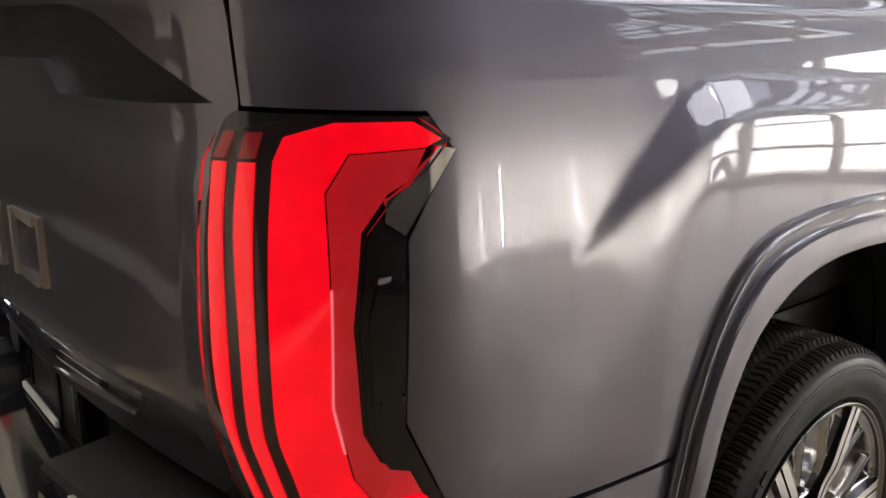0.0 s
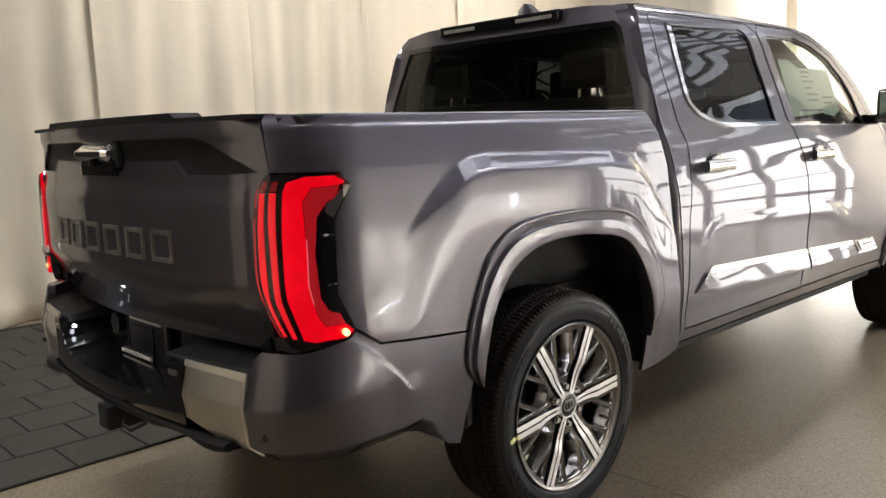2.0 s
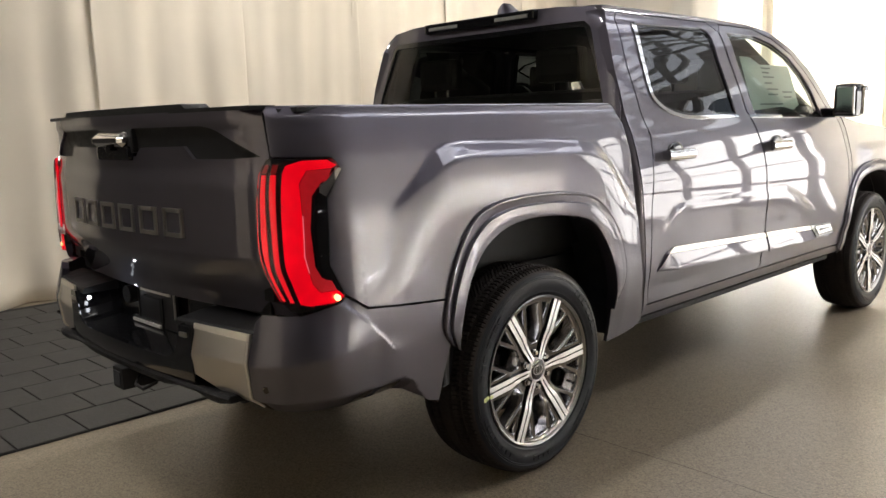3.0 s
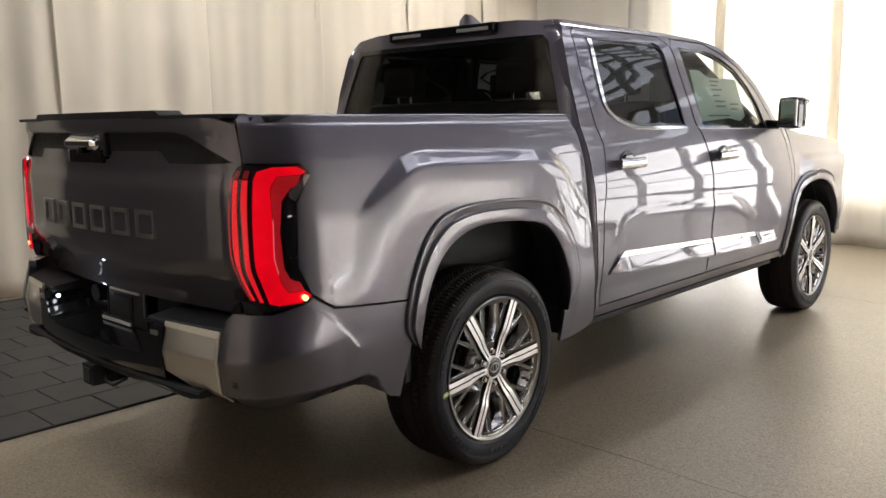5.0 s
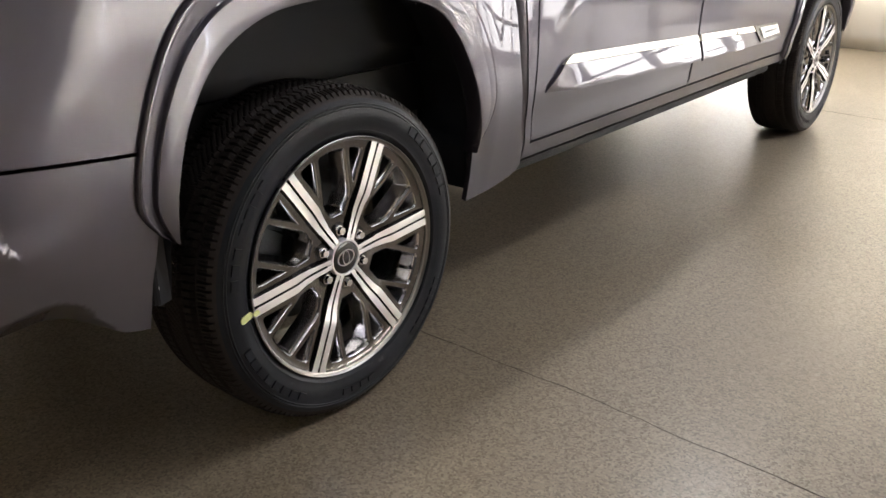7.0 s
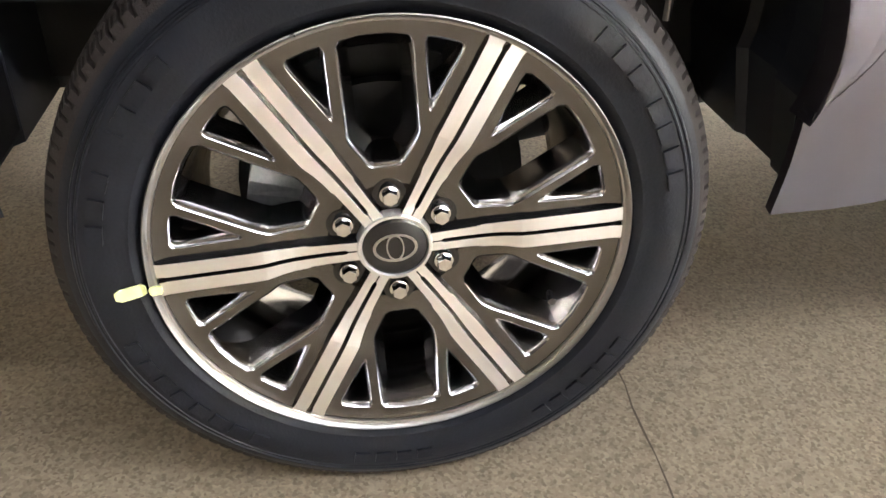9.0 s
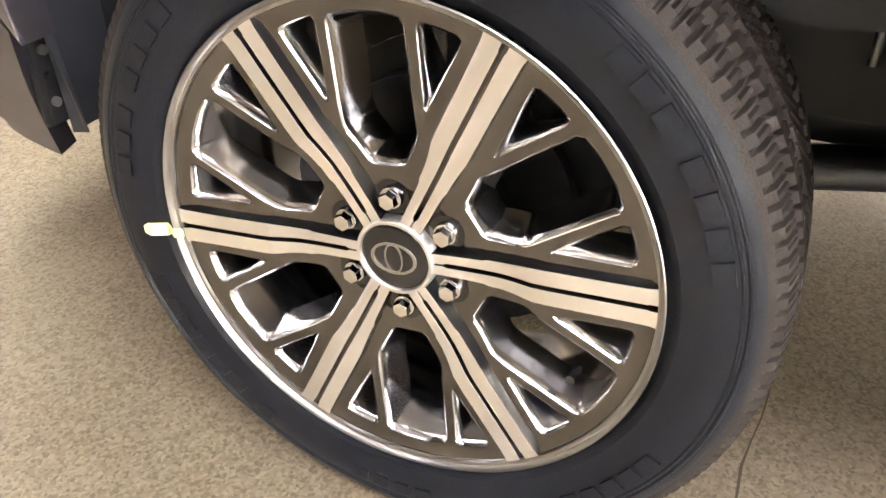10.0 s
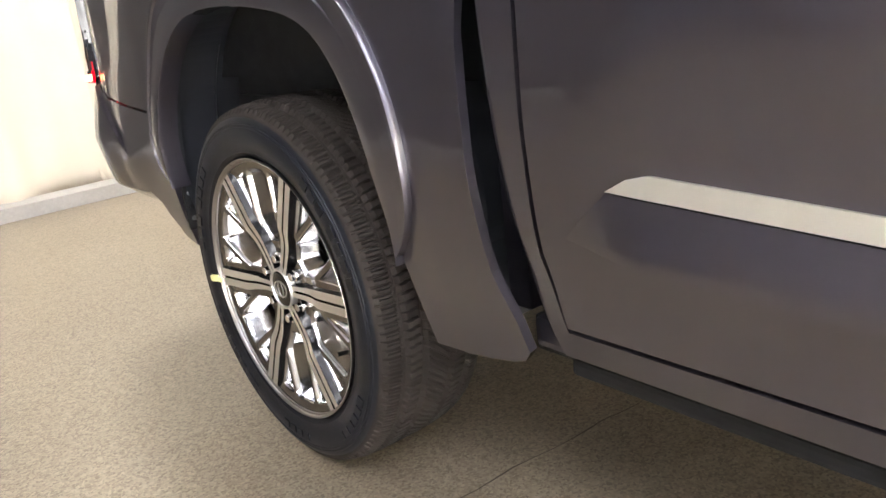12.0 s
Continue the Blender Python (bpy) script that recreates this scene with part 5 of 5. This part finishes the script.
    for j in range(8):
        b0, b1 = radians(142 + 6 * j), radians(148 + 6 * j)
        vs = [cal.verts.new((x, rr * math.cos(b), rr * math.sin(b))) for x in (-0.05, 0.015 - 0.003 * abs(j - 3.5)) for rr, b in ((0.115, b0), (0.115, b1), (0.185, b1), (0.185, b0))]
        for f in ((4, 5, 6, 7), (0, 3, 2, 1), (0, 1, 5, 4), (2, 3, 7, 6), (1, 2, 6, 5), (0, 4, 7, 3)):
            cal.faces.new([vs[q] for q in f])
    bmesh.ops.remove_doubles(cal, verts=cal.verts[:], dist=0.004)
    part("brake_caliper", cal, CAST, w, "grey brake caliper")
    lathe("hub_disc", [(0.02, 0.094), (0.092, 0.094), (0.098, 0.090), (0.1005, 0.084), (0.1005, 0.0)], RIM_DARK, w, 72)
    lathe("hub_ring", [(0.098, 0.0485), (0.112, 0.0475), (0.1155, 0.0460), (0.1155, 0.0425), (0.112, 0.0410)], MACHINED, w, 64, "machined hub ring")
    cap = lathe("centre_cap", [(0.100, 0.0410), (0.1125, 0.0410), (0.1145, 0.0365), (0.1150, 0.0)], GLOSS_BLACK, w, 48, "black centre cap with a plain oval emblem")
    for sy, sz, oz in ((0.0280, 0.0200, 0.0), (0.0110, 0.0192, 0.0)):
        ring, q = bmesh.new(), 40
        vs = []
        for j in range(q):
            b = 2 * math.pi * j / q
            for f, x in ((1.0, 0.1145), (1.0, 0.1162), (0.88, 0.1162), (0.88, 0.1145)):
                vs.append(ring.verts.new((x, sy * f * math.cos(b), oz + sz * f * math.sin(b))))
        for j in range(q):
            for i4 in range(4):
                ring.faces.new([vs[j * 4 + i4], vs[j * 4 + (i4 + 1) % 4], vs[(j + 1) % q * 4 + (i4 + 1) % 4], vs[(j + 1) % q * 4 + i4]])
        part("emblem_ring", ring, SILVER, w)
    # dark face with pockets between the spokes: a wide one and two small ones in each sixth
    def face_surface(u, v):
        r = np.sqrt(u * u + v * v)
        x = np.interp(r, [0.0, 0.095, 0.135, 0.170, 0.265, 0.280, 0.291], [0.1005, 0.1005, 0.1045, 0.1120, 0.1135, 0.1150, 0.1195])
        return np.stack([x, u, v], -1)

    big = [(0.108, 0.0165), (0.112, 0.0225), (0.142, 0.0400), (0.150, 0.0425), (0.2600, 0.0425), (0.2680, 0.0370), (0.2720, 0.015)]
    big = big + [(h, -v) for h, v in big[::-1]]
    small = [(0.176, 0.0560), (0.181, 0.0545), (0.258, 0.0545), (0.2640, 0.0585), (0.2610, 0.0730), (0.2535, 0.0945), (0.2480, 0.0985), (0.239, 0.0945)]
    pockets = []
    for j in range(6):
        c6, s6 = math.cos(radians(60 * j + 30)), math.sin(radians(60 * j + 30))
        for poly in (big, small, [(h, -v) for h, v in small]):
            pockets.append([(h * c6 - v * s6, h * s6 + v * c6) for h, v in poly])
    circle = [(0.2905 * math.cos(radians(2 * k)), 0.2905 * math.sin(radians(2 * k))) for k in range(180)]
    face = panel("spoke_face", circle, face_surface, RIM_DARK, w, 0.0075, holes=pockets, depth=0.048, label="dark grey painted face with pockets between the spokes")
    face.data.materials.append(RIM_CHROME)
    face.data.polygons.foreach_set("material_index", [int(abs(p.normal[0]) < 0.3) for p in face.data.polygons])
    for poly in pockets:
        o = resample(poly, 0.006)
        mid = o.mean(0)
        tn = np.roll(o, -1, 0) - np.roll(o, 1, 0)
        nn = np.stack([-tn[:, 1], tn[:, 0]], 1) / (np.linalg.norm(tn, axis=1, keepdims=True) + 1e-9)
        nn *= np.sign(((mid - o) * nn).sum(1).mean())
        V, F, q = [], [], len(o)
        deep = 0.014 if len(poly) > 10 else 0.0085
        for inset, back in ((-0.0004, -0.0008), (0.0022, 0.0020), (0.0048, 0.012), (deep, 0.046)):
            p = o + nn * inset
            V += [(float(x) - back, y, z) for x, y, z in face_surface(o[:, 0], o[:, 1]) * [1, 0, 0] + np.c_[np.zeros(q), p]]
        for i in range(3):
            for k in range(q):
                F.append((i * q + k, i * q + (k + 1) % q, (i + 1) * q + (k + 1) % q, (i + 1) * q + k))
        mk("pocket_wall", V, F, POCKET, w, "dark chrome pocket wall", True)
    for j in range(6):
        b = radians(60 * j)
        # main spoke: two machined ribs on the dark face
        for sg in (-1, 1):
            sc = [(0.2925, 0.0034, 0.0245, 0.1225), (0.282, 0.0034, 0.0225, 0.1220), (0.279, 0.0025, 0.0222, 0.1220), (0.240, 0.0025, 0.0216, 0.1215), (0.176, 0.0025, 0.0214, 0.1205), (0.160, 0.0025, 0.0212, 0.1195), (0.140, 0.0025, 0.0186, 0.1150), (0.124, 0.0025, 0.0172, 0.1125), (0.110, 0.0025, 0.0168, 0.1118), (0.104, 0.0025, 0.0150, 0.1116), (0.085, 0.0025, 0.0142, 0.1115), (0.062, 0.0025, 0.0136, 0.1120), (0.058, 0.0005, 0.0134, 0.1122), (0.045, 0.0005, 0.0134, 0.1128)]
            loft("machined_rib", [(r0, min(sg * lo, sg * hi), max(sg * lo, sg * hi), 0.09, x) for r0, lo, hi, x in sc], MACHINED, w, "bright machined rib", 0.0005, b, GLOSS_BLACK)
        # lug nut in its well between two spokes
        c = b + radians(30)
        cy, cz = 0.070 * math.cos(c), 0.070 * math.sin(c)
        well = bmesh.new()
        cyl_bm((0.096, cy, cz), (0.1012, cy, cz), 0.0205, 28, well)
        part("lug_well", well, GLOSS_BLACK, w)
        nut = bmesh.new()
        cyl_bm((0.100, cy, cz), (0.106, cy, cz), 0.0135, 24, nut, 0.0125)
        cyl_bm((0.105, cy, cz), (0.1165, cy, cz), 0.0112, 6, nut, 0.0098)
        part("lug_nut", nut, CHROME, w, "chrome lug nut", bevel=0.0008)
    part("tyre_valve", cyl_bm((0.095, 0.235 * math.cos(radians(-30)), 0.235 * math.sin(radians(-30))), (0.118, 0.232 * math.cos(radians(-30)), 0.232 * math.sin(radians(-30))), 0.005), GLOSS_BLACK, w)
    return w


SPIN = 5.0
WX = 0.834
rear_right = make_wheel()
rear_right.matrix_basis = pose(WX, 0, 0.412, SPIN)
copy_thing(rear_right, pose(WX, FY, 0.412, 31))
copy_thing(rear_right, pose(-WX, 0, 0.412, 12, 0, 180))
copy_thing(rear_right, pose(-WX, FY, 0.412, 40, 0, 180))


def crayon(r0, r1, a, half, lift):
    bm = bmesh.new()
    vs = []
    for rr in np.linspace(r0, r1, 7):
        f = min(1, 0.55 + 8 * min(rr - r0, r1 - rr) / (r1 - r0)) * half
        xx = float(np.interp(rr, [0.29, 0.2985, 0.306, 0.316, 0.327, 0.340], [0.130, 0.1312, 0.127, 0.1305, 0.134, 0.1365])) + lift
        for sg in (-1, 1):
            vs.append(bm.verts.new((WX + xx, rr * math.cos(a) - sg * f * math.sin(a), 0.412 + rr * math.sin(a) + sg * f * math.cos(a))))
    for i in range(6):
        bm.faces.new([vs[2 * i], vs[2 * i + 1], vs[2 * i + 3], vs[2 * i + 2]])
    geo = bmesh.ops.extrude_face_region(bm, geom=bm.faces[:])
    bmesh.ops.translate(bm, verts=[v for v in geo["geom"] if isinstance(v, bmesh.types.BMVert)], vec=(-0.003, 0, 0))
    return part("paint_mark", bm, YELLOW, truck, "pale yellow paint mark")


mark = crayon(0.302, 0.338, radians(SPIN + 180 + 1.0), 0.0085, 0.0022)
crayon(0.284, 0.2995, radians(SPIN + 180 + 1.5), 0.006, 0.0022)

# ---- inside the cab ----
def make_seat(x, y, wide, m_):
    s = part("car_seat", box_bm(-wide / 2, wide / 2, 0.0, 0.50, 0.16, 0.38), m_, truck, "dark leather car seat with headrest", bevel=0.05)
    s.location = (x, y, 0.56)
    part("seat_base", box_bm(-wide / 2 + 0.04, wide / 2 - 0.04, 0.03, 0.45, -0.005, 0.17), CHASSIS, s)
    bk = part("backrest", box_bm(-wide / 2, wide / 2, -0.08, 0.06, 0.34, 0.97), m_, s, bevel=0.05)
    bk.matrix_basis = pose(0, 0, 0, 7)
    for hx in ((0,) if wide < 0.7 else (-0.42, 0.42)):
        h = part("headrest", box_bm(hx - 0.13, hx + 0.13, -0.17, -0.07, 1.0, 1.17), m_, s, bevel=0.04)
        for px in (-0.05, 0.05):
            part("headrest_post", cyl_bm((hx + px, -0.12, 0.93), (hx + px, -0.12, 1.01), 0.007), CHROME, s)
    return s


make_seat(0.42, 1.95, 0.56, SEAT)
make_seat(-0.42, 1.95, 0.56, SEAT)
make_seat(0.0, 0.98, 1.42, SEAT)
part("dashboard", box_bm(-0.74, 0.74, 2.72, 3.13, 0.95, 1.33), SEAT, truck, bevel=0.05)
wheel_ring = bmesh.new()
q = 40
vs = []
for j in range(q):
    b = 2 * math.pi * j / q
    for i in range(8):
        c = 2 * math.pi * i / 8
        rr = 0.185 + 0.016 * math.cos(c)
        vs.append(wheel_ring.verts.new((rr * math.cos(b), rr * math.sin(b), 0.016 * math.sin(c))))
for j in range(q):
    for i in range(8):
        wheel_ring.faces.new([vs[j * 8 + i], vs[j * 8 + (i + 1) % 8], vs[(j + 1) % q * 8 + (i + 1) % 8], vs[(j + 1) % q * 8 + i]])
sw = part("steering_wheel", wheel_ring, SEAT, truck, "dark leather steering wheel", smooth=True)
sw.matrix_basis = pose(-0.40, 2.62, 1.20, 70)
box("steering_hub", -0.18, 0.18, -0.03, 0.03, -0.02, 0.01, SEAT, sw, bevel=0.008)
box("roof_lining", -0.62, 0.62, 0.80, 2.25, 1.845, 1.86, SEAT, truck)


def on_glass(y, z, d):
    return (float(CAB(np.array([z]))[0]) - d, y, z)


def paper(name, label, pts, d, parent=None):
    V = [on_glass(y, z, d) for y, z in pts] + [on_glass(y, z, d + 0.002) for y, z in pts]
    n = len(pts)
    F = [tuple(range(n)), tuple(range(n, 2 * n))[::-1]] + [(i, (i + 1) % n, n + (i + 1) % n, n + i) for i in range(n)]
    return tagged(mk(name, V, F, PAPER, parent), label, "sticker")


stick = paper("window_sticker", "white printed price sheet inside the front side window", [(2.02, 1.40), (2.01, 1.70), (2.13, 1.70), (2.24, 1.66), (2.62, 1.66), (2.64, 1.43), (2.55, 1.40), (2.40, 1.42)], 0.020)
for y0, y1, z in ((2.24, 2.36, 1.635), (2.24, 2.33, 1.61), (2.24, 2.38, 1.585), (2.24, 2.34, 1.55), (2.25, 2.40, 1.515), (2.25, 2.38, 1.485), (2.12, 2.42, 1.43), (2.45, 2.58, 1.50), (2.45, 2.56, 1.47)):
    V = [on_glass(y, zz, d) for d in (0.0185, 0.0195) for y, zz in ((y0, z), (y1, z), (y1, z + 0.010), (y0, z + 0.010))]
    mk("print_bar", V, [(0, 1, 2, 3), (7, 6, 5, 4), (0, 4, 5, 1), (1, 5, 6, 2), (2, 6, 7, 3), (3, 7, 4, 0)], INK, stick)
tag_seat = part("seat_tag", box_bm(0.44, 0.60, 1.858, 1.862, 1.48, 1.66), PAPER)
tagged(tag_seat, "pale paper tag hanging on the front headrest", "tag")

# ---- slate tiles ----
TS = 0.315
def tile_mesh():
    bm = box_bm(-TS / 2 + 0.003, TS / 2 - 0.003, -TS / 2 + 0.003, TS / 2 - 0.003, 0.0, 0.008)
    bmesh.ops.bevel(bm, geom=[e for e in bm.edges if all(v.co.z > 0.004 for v in e.verts)], offset=0.003, segments=1, affect="EDGES")
    return bm


tile_bm = tile_mesh()
tile_me = bpy.data.meshes.new("slate_tile")
tile_bm.to_mesh(tile_me)
tile_bm.free()
tile_me.materials.append(STONE)
rng = random.Random(5)
rest = bmesh.new()
for i in range(10):
    for j in range(32):
        x, y = -0.88 - TS * (i + 0.5), REAR_Y + 0.42 + TS * j + (TS / 2 if i % 2 else 0)
        z = 0.0035 + rng.uniform(0, 0.0015)
        if -2.3 < y < 2.2:
            o = new("slate_tile", tile_me)
            o.parent = paving
            o.location = (x, y, z)
            o.rotation_euler = (rng.uniform(-0.003, 0.003), rng.uniform(-0.003, 0.003), 0)
        else:
            box_bm(x - TS / 2 + 0.003, x + TS / 2 - 0.003, y - TS / 2 + 0.003, y + TS / 2 - 0.003, 0.0035, z + 0.008, rest)
tagged(part("far_tiles", rest, STONE, paving), kind="stuff")
